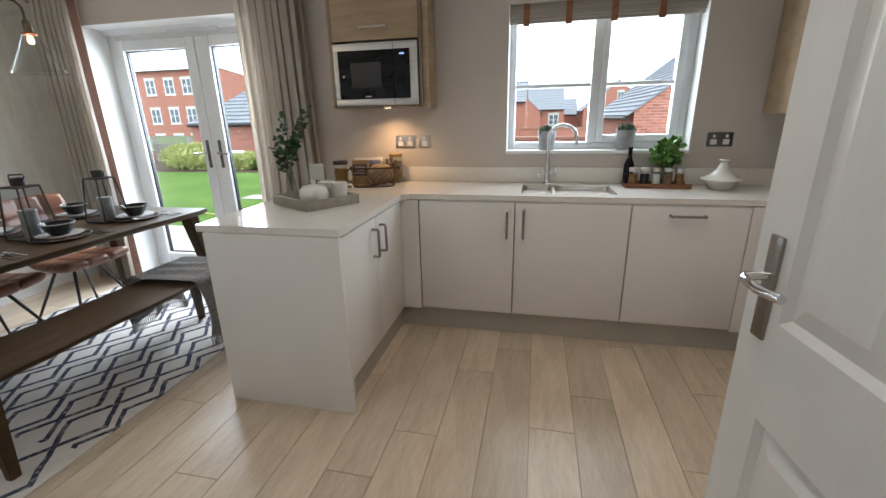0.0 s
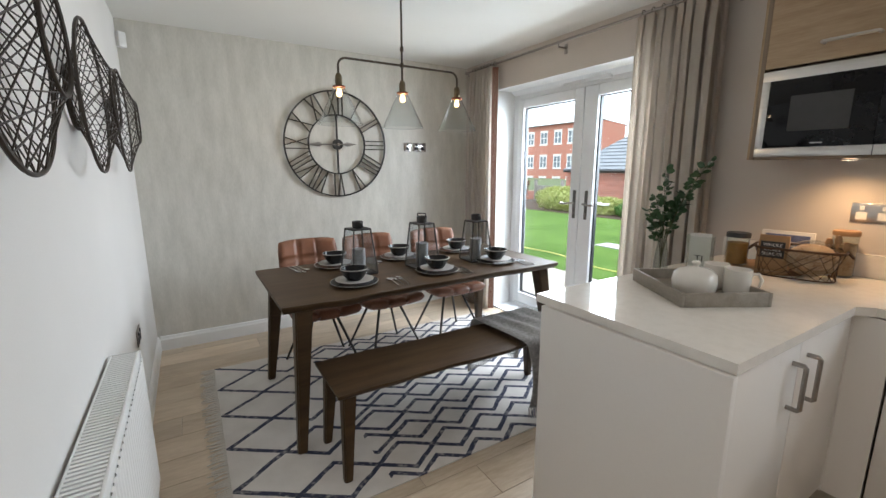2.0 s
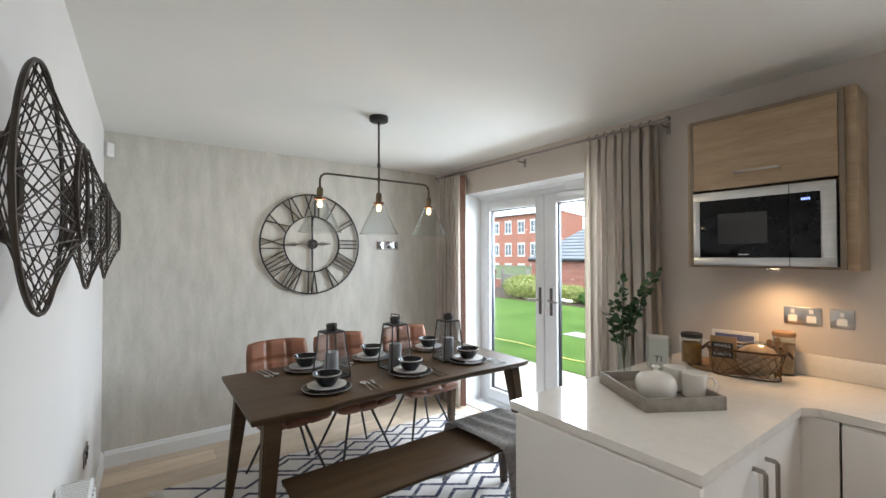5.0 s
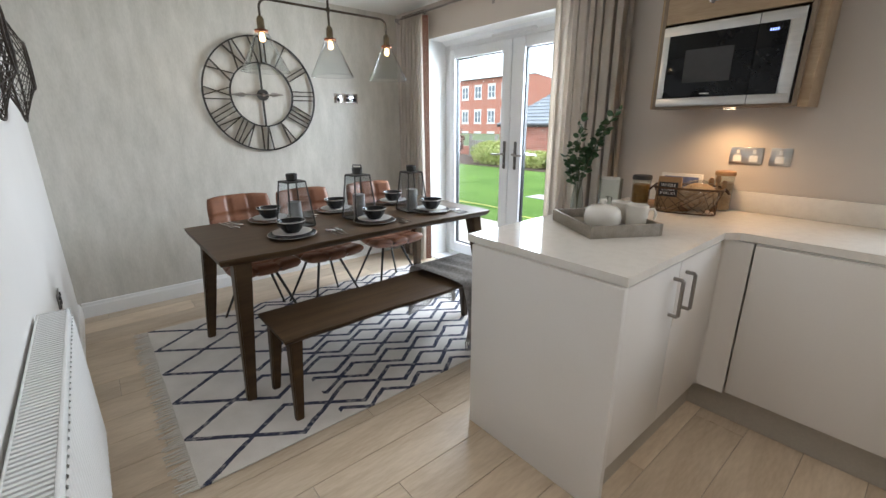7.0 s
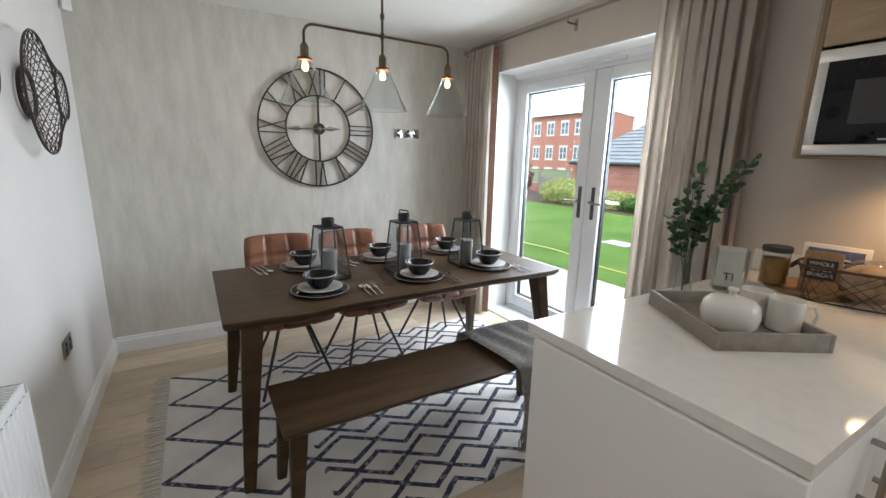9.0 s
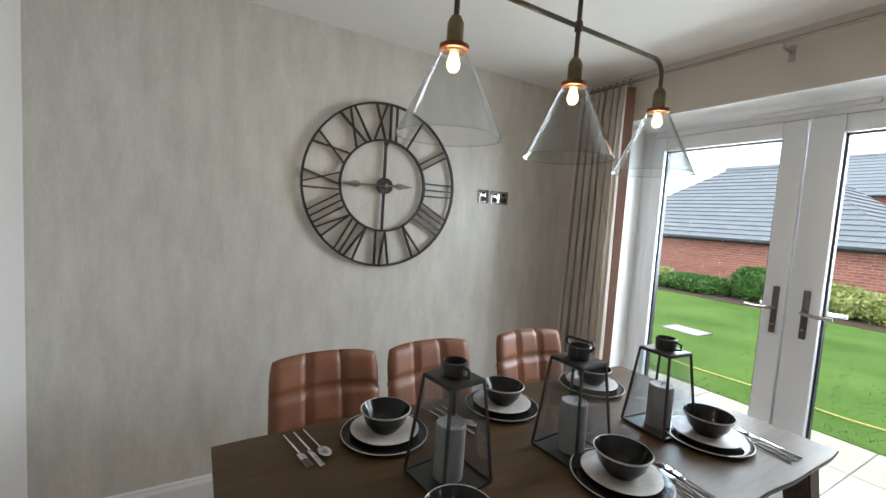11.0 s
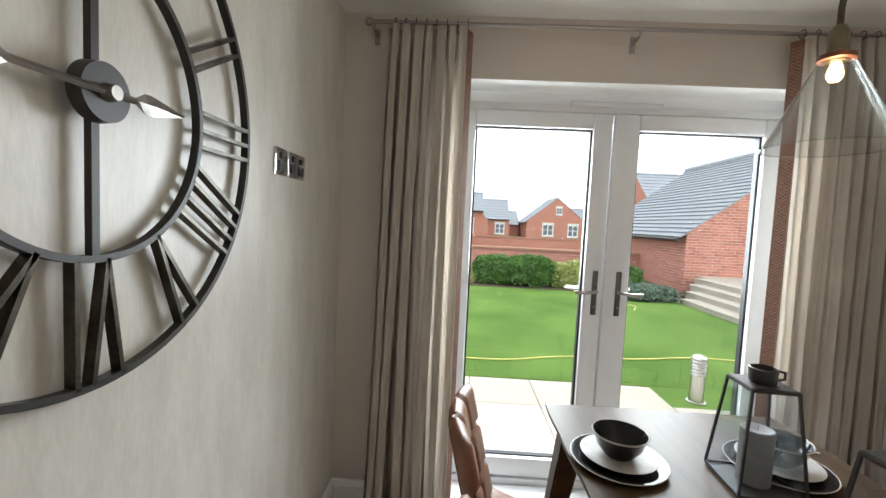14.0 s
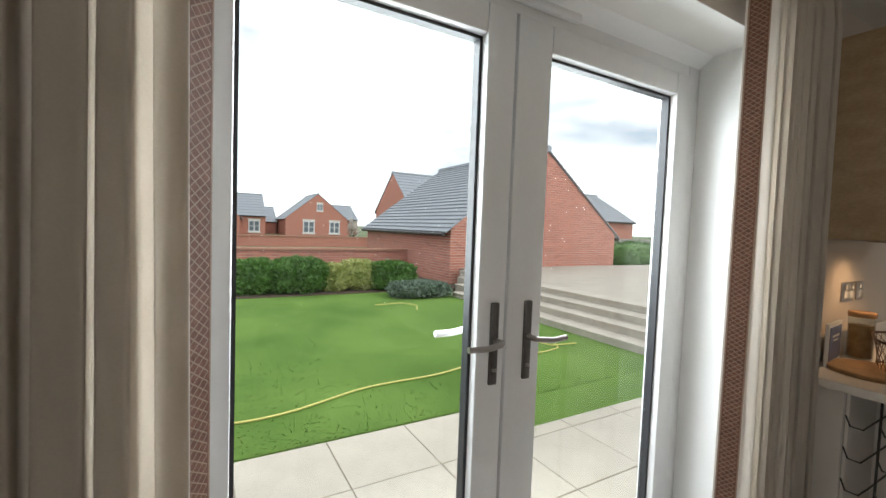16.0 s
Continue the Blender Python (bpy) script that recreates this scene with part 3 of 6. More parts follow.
def base_units():
    fy = 3.485
    for a, b, kind_of in ((.318, .898, "l"), (.902, 1.538, "r"), (1.542, 2.13, "d")):
        u = thing("base_cabinet" if kind_of != "d" else "dishwasher", ((a + b) / 2, fy, 0),
                  "cream handled base cabinet under a pale worktop" if kind_of != "d" else "integrated dishwasher behind a cream front", "cabinet" if kind_of != "d" else "dishwasher", "kitchen base units")
        w = (b - a) / 2
        boxes("body", [(-w, w, .022, .56, .15, .874)], M["cream"], u)
        dr = boxes("door", [(-w + .0015, w - .0015, 0, .02, .165, .868)], M["cream"], u, bevel=.002)
        if kind_of == "d":
            bar_handle(dr, (-.012, 0, .82), .17, "x", (0, -1, 0))
        else:
            bar_handle(dr, ((w - .04) if kind_of == "l" else (-w + .05), 0, .745), .165, "z", (0, -1, 0))
    boxes("filler_panel", [(.2035, .311, fy + .004, fy + .03, .15, .874), (.182, .203, 3.4795, fy + .03, .15, .874), (2.133, 2.24, fy, fy + .02, .15, .874)], M["cream"], label="cream corner filler panels of the base units", category="panel", kind="structure")
    boxes("plinth", [(.14, 2.30, 3.54, 3.556, 0, .152), (.145, .16, 2.64, 3.54, 0, .152)], M["plinth"], label="grey-beige kitchen plinth at the floor", category="plinth", kind="structure")
    ret = thing("corner_cabinet", (2.24, 3.0, 0), "cream base cabinet on the side wall", "cabinet", "kitchen base units")
    boxes("body", [(0.02, .46, -.55, 1.04, .15, .874)], M["cream"], ret)
    boxes("door", [(0, .018, -.548, .47, .165, .868)], M["cream"], ret, bevel=.002)

    pen = thing("peninsula_cabinet", (0, 0, 0), "cream peninsula base cabinet with end panel to the floor", "cabinet", "kitchen base units")
    boxes("end_panel", [(-.455, .212, 2.598, 2.622, 0, .876)], M["cream"], pen, bevel=.0015)
    boxes("body", [(-.43, .18, 2.622, 3.50, .15, .874)], M["cream"], pen)
    boxes("back_panel", [(-.455, -.432, 2.6225, 3.518, 0, .876), (-.455, -.432, 3.882, 4.045, 0, .876), (-.455, -.432, 3.518, 3.882, 0, .1)], M["cream"], pen)
    for a, b, hy in ((2.626, 3.043, 2.995), (3.046, 3.477, 3.105)):
        dr = boxes("door", [(.182, .202, a, b, .165, .868)], M["cream"], pen, bevel=.002)
        bar_handle(dr, (.202, hy, .74), .145, "z", (1, 0, 0))
    rack = thing("wine_rack", (-.432, 3.70, 0), "black wire wine rack in an open cream niche", "wine rack")
    boxes("niche", [(.30, .31, -.18, .18, .1, .874), (0, .30, -.18, -.17, .1, .874), (0, .30, .17, .18, .1, .874), (0, .30, -.17, .17, .1, .11)], M["cream"], rack)
    bm = bmesh.new()
    for yy in (-.09, .0, .09):
        add_tube(bm, [(.01, yy, .11), (.01, yy, .874)], .004, 6)
    for k in range(6):
        z = .18 + k * .12
        for y0 in (-.165, -.075, .015, .105):
            add_tube(bm, [(-.0, y0, z), (-.02, y0 + .02, z - .03), (-.02, y0 + .055, z - .03), (0, y0 + .075, z)], .003, 5)
            add_tube(bm, [(0, y0, z), (.2, y0, z)], .003, 5)
    put("wire_shelf", bm, M["black_metal"], rack, smooth=True)


base_units()


def worktop():
    bm = bmesh.new()
    z0, z1 = .878, .91
    sx0, sx1, sy0, sy1 = .93, 1.48, 3.60, 3.93
    # slabs meeting edge to edge around the sink cut-out
    for it in ((-.50, .211, 2.615, 4.047), (.211, sx0, 3.50, 4.047), (sx0, sx1, 3.50, sy0), (sx0, sx1, sy1, 4.047), (sx1, 2.23, 3.50, 4.047), (2.23, 2.697, 2.46, 4.047)):
        add_box(bm, it[0], it[1], it[2], it[3], z0, z1)
    add_prism(bm, [(.211, 3.455), (.256, 3.50), (.211, 3.50)], "z", z0, z1)
    add_prism(bm, [(2.23, 3.455), (2.23, 3.50), (2.185, 3.50)], "z", z0, z1)
    bmesh.ops.remove_doubles(bm, verts=bm.verts[:], dist=.0002)
    w = put("worktop", bm, M["quartz"], label="polished cream quartz worktop on the base cabinets", category="worktop")
    boxes("upstand", [(-.50, 2.697, 4.029, 4.048, .911, 1.015)], M["quartz"], w, bevel=.002)


worktop()


def sink():
    g = thing("sink", (1.205, 3.765, .91), "brushed steel one-and-a-half bowl undermount sink", "sink")
    for a, b in ((-.273, -.09), (-.07, .273)):
        bm = bmesh.new()
        c, hw, hd = (a + b) / 2, (b - a) / 2, .163
        ring = []
        for z, k in ((-.008, 1.0), (-.012, .99), (-.15, .93), (-.165, .85)):
            vs = []
            for q in range(32):
                t = 2 * math.pi * q / 32
                ct, st = math.cos(t), math.sin(t)
                e = .35
                vs.append(bm.verts.new((c + hw * k * math.copysign(abs(ct) ** e, ct), hd * k * math.copysign(abs(st) ** e, st), z)))
            ring.append(vs)
        for A, B in zip(ring, ring[1:]):
            for q in range(32):
                bm.faces.new((A[q], A[(q + 1) % 32], B[(q + 1) % 32], B[q]))
        bm.faces.new(ring[-1])
        put("bowl", bm, M["steel"], g, smooth=True)
    boxes("rim", [(-.275, .275, .160, .166, -.03, -.006), (-.275, .275, -.166, -.160, -.03, -.006), (-.092, -.068, -.16, .16, -.03, -.004)], M["steel"], g)
    t = thing("tap", (1.085, 3.965, .91), "chrome swan-neck mixer tap with two levers", "tap")
    bm = bmesh.new()
    add_lathe(bm, [(0, 0), (.028, 0), (.028, .012), (.019, .02), (.019, .12), (.0135, .13), (.0135, .16)], 18)
    arc = [(0, 0, .15), (0, 0, .30)] + [(.085 * (1 - math.cos(a)), -.03 * (1 - math.cos(a)), .30 + .085 * math.sin(a)) for a in [k * math.pi / 12 for k in range(1, 13)]] + [(.17, -.06, .265)]
    add_tube(bm, arc, .0115, 12)
    put("spout", bm, M["chrome"], t, smooth=True)
    for s in (-1, 1):
        bm = bmesh.new()
        add_tube(bm, [(0, 0, .075), (s * .05, 0, .075)], .011, 10)
        add_tube(bm, [(s * .052, 0, .05), (s * .058, 0, .11)], .006, 8)
        put("lever", bm, M["chrome"], t, smooth=True)


sink()


def wall_unit():
    g = thing("microwave_cabinet", (-.34, 3.822, 1.43), "pale oak wall cabinet with lift-up door above a microwave", "wall cabinet")
    w, d, h = .655, .225, .782
    boxes("carcass", [(0, .018, 0, d, 0, h), (w - .055, w - .037, 0, d, 0, h), (.018, w - .055, 0, d, h - .018, h), (.018, w - .055, .005, d, 0, .012), (.018, w - .055, .1, d, .392, .407), (.018, w - .055, d - .01, d, .012, h - .018)], M["oak_edge"], g, bevel=.001)
    for it in ((w - .037, w, .02, d, -.005, h + .005), (-.012, -.001, .004, d, 0, h)):
        boxes("side_panel", [it], M["oak"], g, bevel=.001)
    dr = boxes("door", [(.02, w - .057, -.004, .014, .405, h - .02)], M["oak"], g, bevel=.002)
    bar_handle(dr, (.31, -.004, .475), .17, "x", (0, -1, 0)).data.materials[0] = M["steel"]
    o = thing("microwave", (-.320, 3.812, 1.4425), "built-in steel microwave oven with black glass door", "microwave")
    o.scale = (.953, 1, .95)
    boxes("body", [(0, .599, .012, .11, 0, .396)], M["steel"], o)
    boxes("surround", [(0, .60, 0, .012, 0, .042), (0, .60, 0, .012, .352, .398), (0, .035, 0, .012, .042, .352), (.545, .60, 0, .012, .042, .352)], M["steel"], o, bevel=.001)
    dd = boxes("door", [(.035, .43, -.005, .012, .042, .352)], M["black_glass"], o, bevel=.001)
    boxes("window", [(.125, .345, -.0065, -.005, .115, .275)], M["dark_screen"], dd)
    boxes("control_panel", [(.432, .545, -.005, .012, .042, .352)], M["black_glass"], o, bevel=.001)
    boxes("display_digit", [(.478 + k * .009, .483 + k * .009, -.0062, -.005, .315, .326) for k in range(4)], glow("display_glow", (.35, .45, 1.0), 2.0), o)
    boxes("logo", [(.22, .265, -.0062, -.005, .056, .061)], M["steel"], o)
    for z0, z1 in ((.0, .042), (.352, .398)):
        boxes("seam", [(.4295, .4325, -.0015, .001, z0, z1)], M["dark_label"], o)
    s = thing("cabinet_spotlight", (.01, 3.885, 1.4285), "small warm under-cabinet spotlight", "spotlight")
    bm = bmesh.new()
    add_lathe(bm, [(0, -.004), (.026, -.004), (.03, 0)], 20)
    put("lens", bm, M["spot_face"], s)
    bm = bmesh.new()
    add_lathe(bm, [(.026, -.006), (.034, -.006), (.036, 0), (.027, 0)], 20)
    put("ring", bm, M["chrome"], s, smooth=True)
    e = thing("wall_cabinet", (2.33, 3.3, 1.34), "pale oak wall cabinet on the side wall", "wall cabinet")
    boxes("body", [(.02, .37, 0, .745, 0, .86)], M["oak"], e, bevel=.001)
    boxes("door", [(0, .018, .002, .743, .002, .858)], M["oak"], e, bevel=.002)


wall_unit()


def socket(at, gangs, wall, dark=False, lbl="polished chrome double socket on the wall", plate=None):
    """wall: the way it faces ('x+' west wall, 'y-' north wall, 'y+' south wall)."""
    turn = {"y-": 0, "x+": 90, "y+": 180}[wall]
    g = thing("socket", at, lbl, "socket", "wall sockets", turn)
    w = .073 if gangs == 2 else .043
    boxes("plate", [(-w, w, -.006, 0, -.043, .043)], plate or M["steel"], g, bevel=.003)
    for c in ((-.036, .036) if gangs == 2 else (0,)):
        boxes("insert", [(c - .018, c + .018, -.009, -.006, -.03, .002)], M["dark_label"] if dark else M["plastic"], g)
        boxes("switch", [(c - .007, c + .007, -.011, -.006, .012, .030)], M["dark_label"] if dark else M["plastic"], g)
    return g


socket((.075, 4.049, 1.195), 2, "y-")
socket((.22, 4.049, 1.195), 1, "y-")
# chrome plate; the dark room it reflects is put into its metal colour
socket((2.125, 4.049, 1.19), 2, "y-", plate=M["dark_handle"])
socket((XW + .001, 3.36, 1.597), 1, "x+", True, plate=M["chrome"])
socket((XW + .001, 3.49, 1.597), 2, "x+", True, plate=M["chrome"])
socket((-2.04, YS + .001, .50), 2, "y+", True, "satin nickel double socket low on the white wall", M["handle"])

# ---- things on the worktop ----
WT = .91


def tray():
    g = thing("serving_tray", (-.185, 3.155, WT), "grey washed wooden serving tray on the worktop", "tray", turn=-31)
    g.scale = (.9, .9, 1)
    boxes("base", [(-.20, .20, -.17, .17, 0, .01)], M["tray"], g)
    boxes("side", [(-.208, .208, -.178, -.164, 0, .052), (-.208, .208, .164, .178, 0, .052), (-.208, -.194, -.164, .164, 0, .052), (.194, .208, -.164, .164, 0, .052)], M["tray"], g, bevel=.002)


tray()


def sugar_pot():
    g = thing("lidded_pot", (-.165, 3.105, WT + .0105), "white ceramic lidded butter pot in the tray", "pot", turn=10)
    bm = bmesh.new()
    add_lathe(bm, [(0, 0), (.06, 0), (.074, .02), (.078, .05), (.072, .078), (.055, .095), (.02, .103), (.010, .104), (.010, .112), (.016, .118), (.012, .126), (0, .128)], 28)
    put("body", bm, M["white_ceramic"], g, smooth="all")


def mug(at, turn, handle=True):
    g = thing("mug", at, "white ceramic mug in the tray", "mug", "mugs", turn)
    bm = bmesh.new()
    add_lathe(bm, [(0, 0), (.038, 0), (.044, .006), (.046, .095), (.044, .097), (.042, .093), (.040, .01), (0, .008)], 28)
    put("body", bm, M["white_ceramic"], g, smooth=True)
    bm = bmesh.new()
    add_tube(bm, [(.044, 0, .078), (.065, 0, .082), (.077, 0, .06), (.07, 0, .032), (.043, 0, .022)], .006, 8)
    put("handle", bm, M["white_ceramic"], g, smooth=True)


sugar_pot()
mug((-.075, 3.235, WT + .0105), 35)
mug((-.165, 3.265, WT + .0105), 120)


def leaf_cloud(bm, places, size, rnd):
    """Small bent leaves at the given (place, outward) pairs."""
    for p, o in places:
        p, o = Vector(p), Vector(o).normalized()
        s = size * rnd.uniform(.7, 1.25)
        side = o.cross(Vector((rnd.uniform(-1, 1), rnd.uniform(-1, 1), rnd.uniform(-1, 1)))).normalized()
        up = side.cross(o)
        a, b = bm.verts.new(p), bm.verts.new(p + o * s)
        c, d = (bm.verts.new(p + o * s * .28 + side * s * q * .34 + up * s * .07) for q in (1, -1))
        e, f = (bm.verts.new(p + o * s * .72 + side * s * q * .34 + up * s * .07) for q in (1, -1))
        bm.faces.new((a, c, e, b)), bm.faces.new((a, b, f, d))


def vase():
    g = thing("vase", (-.425, 3.31, WT), "slim clear glass bottle vase with eucalyptus stems", "vase")
    bm = bmesh.new()
    add_lathe(bm, [(0, 0), (.030, 0), (.033, .01), (.028, .10), (.016, .17), (.017, .205), (.0155, .205), (.0145, .17), (.026, .10), (.030, .012), (0, .006)], 24)
    put("bottle", bm, M["clear"], g, smooth=True)
    rnd = random.Random(4)
    st, lv = bmesh.new(), bmesh.new()
    for tip in ((-.10, -.02, .40), (-.02, -.06, .52), (.12, .02, .50), (.17, .03, .57), (.06, .02, .42), (-.05, .06, .36), (-.12, -.04, .33)):
        tip = Vector((tip[0] * .72 + .03, tip[1], tip[2] * .9))
        pts = []
        for k in range(9):
            f = k / 8
            pts.append(Vector((tip.x * f * f, tip.y * f * f, .02 + (tip.z - .02) * f)))
        add_tube(st, pts, .0022, 5, r_end=.0012)
        places = []
        for k in range(34):
            f = rnd.uniform(.48, 1.0)
            p = Vector((tip.x * f * f, tip.y * f * f, .02 + (tip.z - .02) * f))
            o = Vector((rnd.uniform(-1, 1), rnd.uniform(-1, 1), rnd.uniform(-.2, .8)))
            places.append((p + o * .006, o))
        leaf_cloud(lv, places, .032, rnd)
    put("stem", st, M["stem"], g)
    put("leaves", lv, M["leaf"], g, kind="stuff")


vase()


def card_jar():
    g = thing("glass_holder", (-.385, 3.56, WT), "clear glass tumbler holding a white card", "glass holder", turn=22)
    bm = bmesh.new()
    add_lathe(bm, [(0, 0), (.055, 0), (.06, .008), (.06, .165), (.057, .165), (.055, .012), (0, .01)], 28)
    put("tumbler", bm, M["clear"], g, smooth=True)
    boxes("card", [(-.044, .044, -.02, -.017, .014, .178)], M["paper"], g)
    words("TI", .045, pose(0, -.0215, .055, 90, 0, 0), g, M["dark_label"])


def canister(at, h, r, fill, lid, lbl, grp=""):
    g = thing("storage_jar", at, lbl, "jar", grp)
    bm = bmesh.new()
    add_lathe(bm, [(0, .001), (r, .001), (r, h), (r * .95, h), (r * .95, .008), (0, .008)], 26)
    put("glass_body", bm, M["clear"], g, smooth=True)
    bm = bmesh.new()
    add_lathe(bm, [(0, .009), (r * .93, .009), (r * .93, h * .8), (0, h * .83)], 22)
    put("contents", bm, fill, g, smooth=True)
    bm = bmesh.new()
    add_lathe(bm, [(0, h), (r * 1.04, h), (r * 1.06, h + .006), (r * 1.06, h + .018), (r * 1.0, h + .022), (0, h + .022)], 26)
    put("lid", bm, lid, g, smooth=True)


card_jar()
board = thing("chopping_board", (-.22, 3.86, WT), "round brown wooden board under the jars", "board")
bm = bmesh.new()
add_lathe(bm, [(0, 0), (.148, 0), (.15, .004), (.15, .012), (.146, .016), (0, .016)], 40)
put("disc", bm, M["cork"], board, smooth=True)
canister((-.315, 3.765, WT + .0165), .135, .048, M["amber"], M["dark_label"], "glass jar of golden pasta with black lid", "storage jars")
canister((.02, 3.975, WT), .185, .045, M["bread"], M["cork"], "tall glass jar with wooden lid", "storage jars")


def wire_basket():
    g = thing("wire_basket", (-.085, 3.80, WT), "rusty wire basket filled with bread and snacks", "basket", turn=18)
    bm = bmesh.new()
    L, D, H = .158, .105, .130

    def rim(k, z):
        pts = []
        for q in range(40):
            t = 2 * math.pi * q / 40
            c, s = math.cos(t), math.sin(t)
            pts.append(Vector((L * k * math.copysign(abs(c) ** .5, c), D * k * math.copysign(abs(s) ** .5, s), z)))
        return pts
    top, low = rim(1.0, H), rim(.86, .005)
    add_tube(bm, top, .0055, 6, True)
    add_tube(bm, low, .003, 6, True)
    for q in range(0, 40, 2):
        for dq in (-5, 5):
            add_tube(bm, [low[q], (low[q] + top[(q + dq) % 40]) / 2, top[(q + dq) % 40]], .0014, 4)
    for sx in (-1, 1):
        add_tube(bm, [(sx * L, -.03, H), (sx * (L + .02), -.03, H - .02), (sx * (L + .02), .03, H - .02), (sx * L, .03, H)], .005, 6)
    put("wire_body", bm, M["wire"], g, smooth=True)
    p = thing("snack_packet", (-.170, 3.775, WT + .007), "kraft packet with a black label in the basket", "packet", turn=12)
    bm = bmesh.new()
    for (w, t, z) in ((.056, .022, 0), (.058, .03, .05), (.056, .022, .11), (.055, .004, .17)):
        ring = [bm.verts.new((x, y, z)) for x, y in ((-w, -t), (w, -t), (w, t), (-w, t))]
        if z:
            for i in range(4):
                bm.faces.new((prev[i], prev[(i + 1) % 4], ring[(i + 1) % 4], ring[i]))
        else:
            bm.faces.new(ring[::-1])
        prev = ring
    bm.faces.new(prev)
    put("bag", bm, M["kraft"], p, smooth=True)
    boxes("label", [(-.045, .045, -.034, -.031, .07, .145)], M["dark_label"], p)
    for k, wd in enumerate(("WHOLE", "GRAIN", "SNACKS")):
        words(wd, .020, pose(0, -.0347, .129 - k * .021, 90, 0, 0), p, M["paper"])
    b = thing("bread_loaf", (-.035, 3.80, WT + .007), "wrapped round bread loaf in the basket", "bread")
    bm = bmesh.new()
    bmesh.ops.create_icosphere(bm, subdivisions=3, radius=1)
    for v in bm.verts:
        k = 1 + .06 * noise.noise(v.co * 2.2)
        v.co = Vector((v.co.x * .092 * k, v.co.y * .075 * k, .076 + v.co.z * .072 * k))
    put("loaf", bm, M["bread"], b, smooth="all")
    bm = bmesh.new()
    bmesh.ops.create_icosphere(bm, subdivisions=3, radius=1)
    for v in bm.verts:
        k = 1 + .09 * noise.noise(v.co * 3.1)
        v.co = Vector((v.co.x * .098 * k, v.co.y * .08 * k, .084 + v.co.z * .080 * k))
    put("wrapper", bm, M["lantern_glass"], b, smooth="all")
    ps = thing("photo_frame", (-.20, 3.995, WT), "small white framed blue print leaning on the upstand", "picture", turn=6)
    boxes("frame", [(-.105, .105, 0, .012, 0, .175)], M["paper"], ps, bevel=.002)
    boxes("print", [(-.088, .088, -.002, 0, .02, .158)], M["blue_print"], ps)
    boxes("caption_bar", [(-.05, .05, -.003, -.002, .115, .123), (-.035, .035, -.003, -.002, .098, .104)], M["paper"], ps)
    sc = thing("wooden_utensil", (.035, 3.83, WT + .012), "small wooden spoons standing in the basket", "utensil")
    bm = bmesh.new()
    for dx, h in ((-.03, .15), (.0, .165), (.03, .14)):
        add_tube(bm, [(0 + dx * .3, 0, 0), (dx, .0, h)], .005, 6)
        add_lathe(bm, [(0, -.022), (.011, -.012), (.014, .004), (.009, .02), (0, .024)], 10, (dx, 0, h), 1, .5)
    put("spoon", bm, M["cork"], sc, smooth=True)


wire_basket()


def sill_pot(x):
    g = thing("plant_pot", (x, 4.125, WZ0 + .007), "grey zinc pot with a small succulent on the sill", "plant pot", "sill pots")
    bm = bmesh.new()
    add_lathe(bm, [(0, 0), (.050, 0), (.052, .004), (.062, .118), (.065, .120), (.064, .127), (.060, .125), (.056, .105), (0, .10)], 26)
    put("pot", bm, M["zinc"], g, smooth=True)
    rnd = random.Random(int(x * 100))
    bm = bmesh.new()
    leaf_cloud(bm, [((rnd.uniform(-.03, .03), rnd.uniform(-.03, .03), .103), (rnd.uniform(-1, 1), rnd.uniform(-1, 1), 1.1)) for k in range(40)], .062, rnd)
    put("leaves", bm, M["lavender"], g, kind="stuff")


sill_pot(1.075)
sill_pot(1.585)


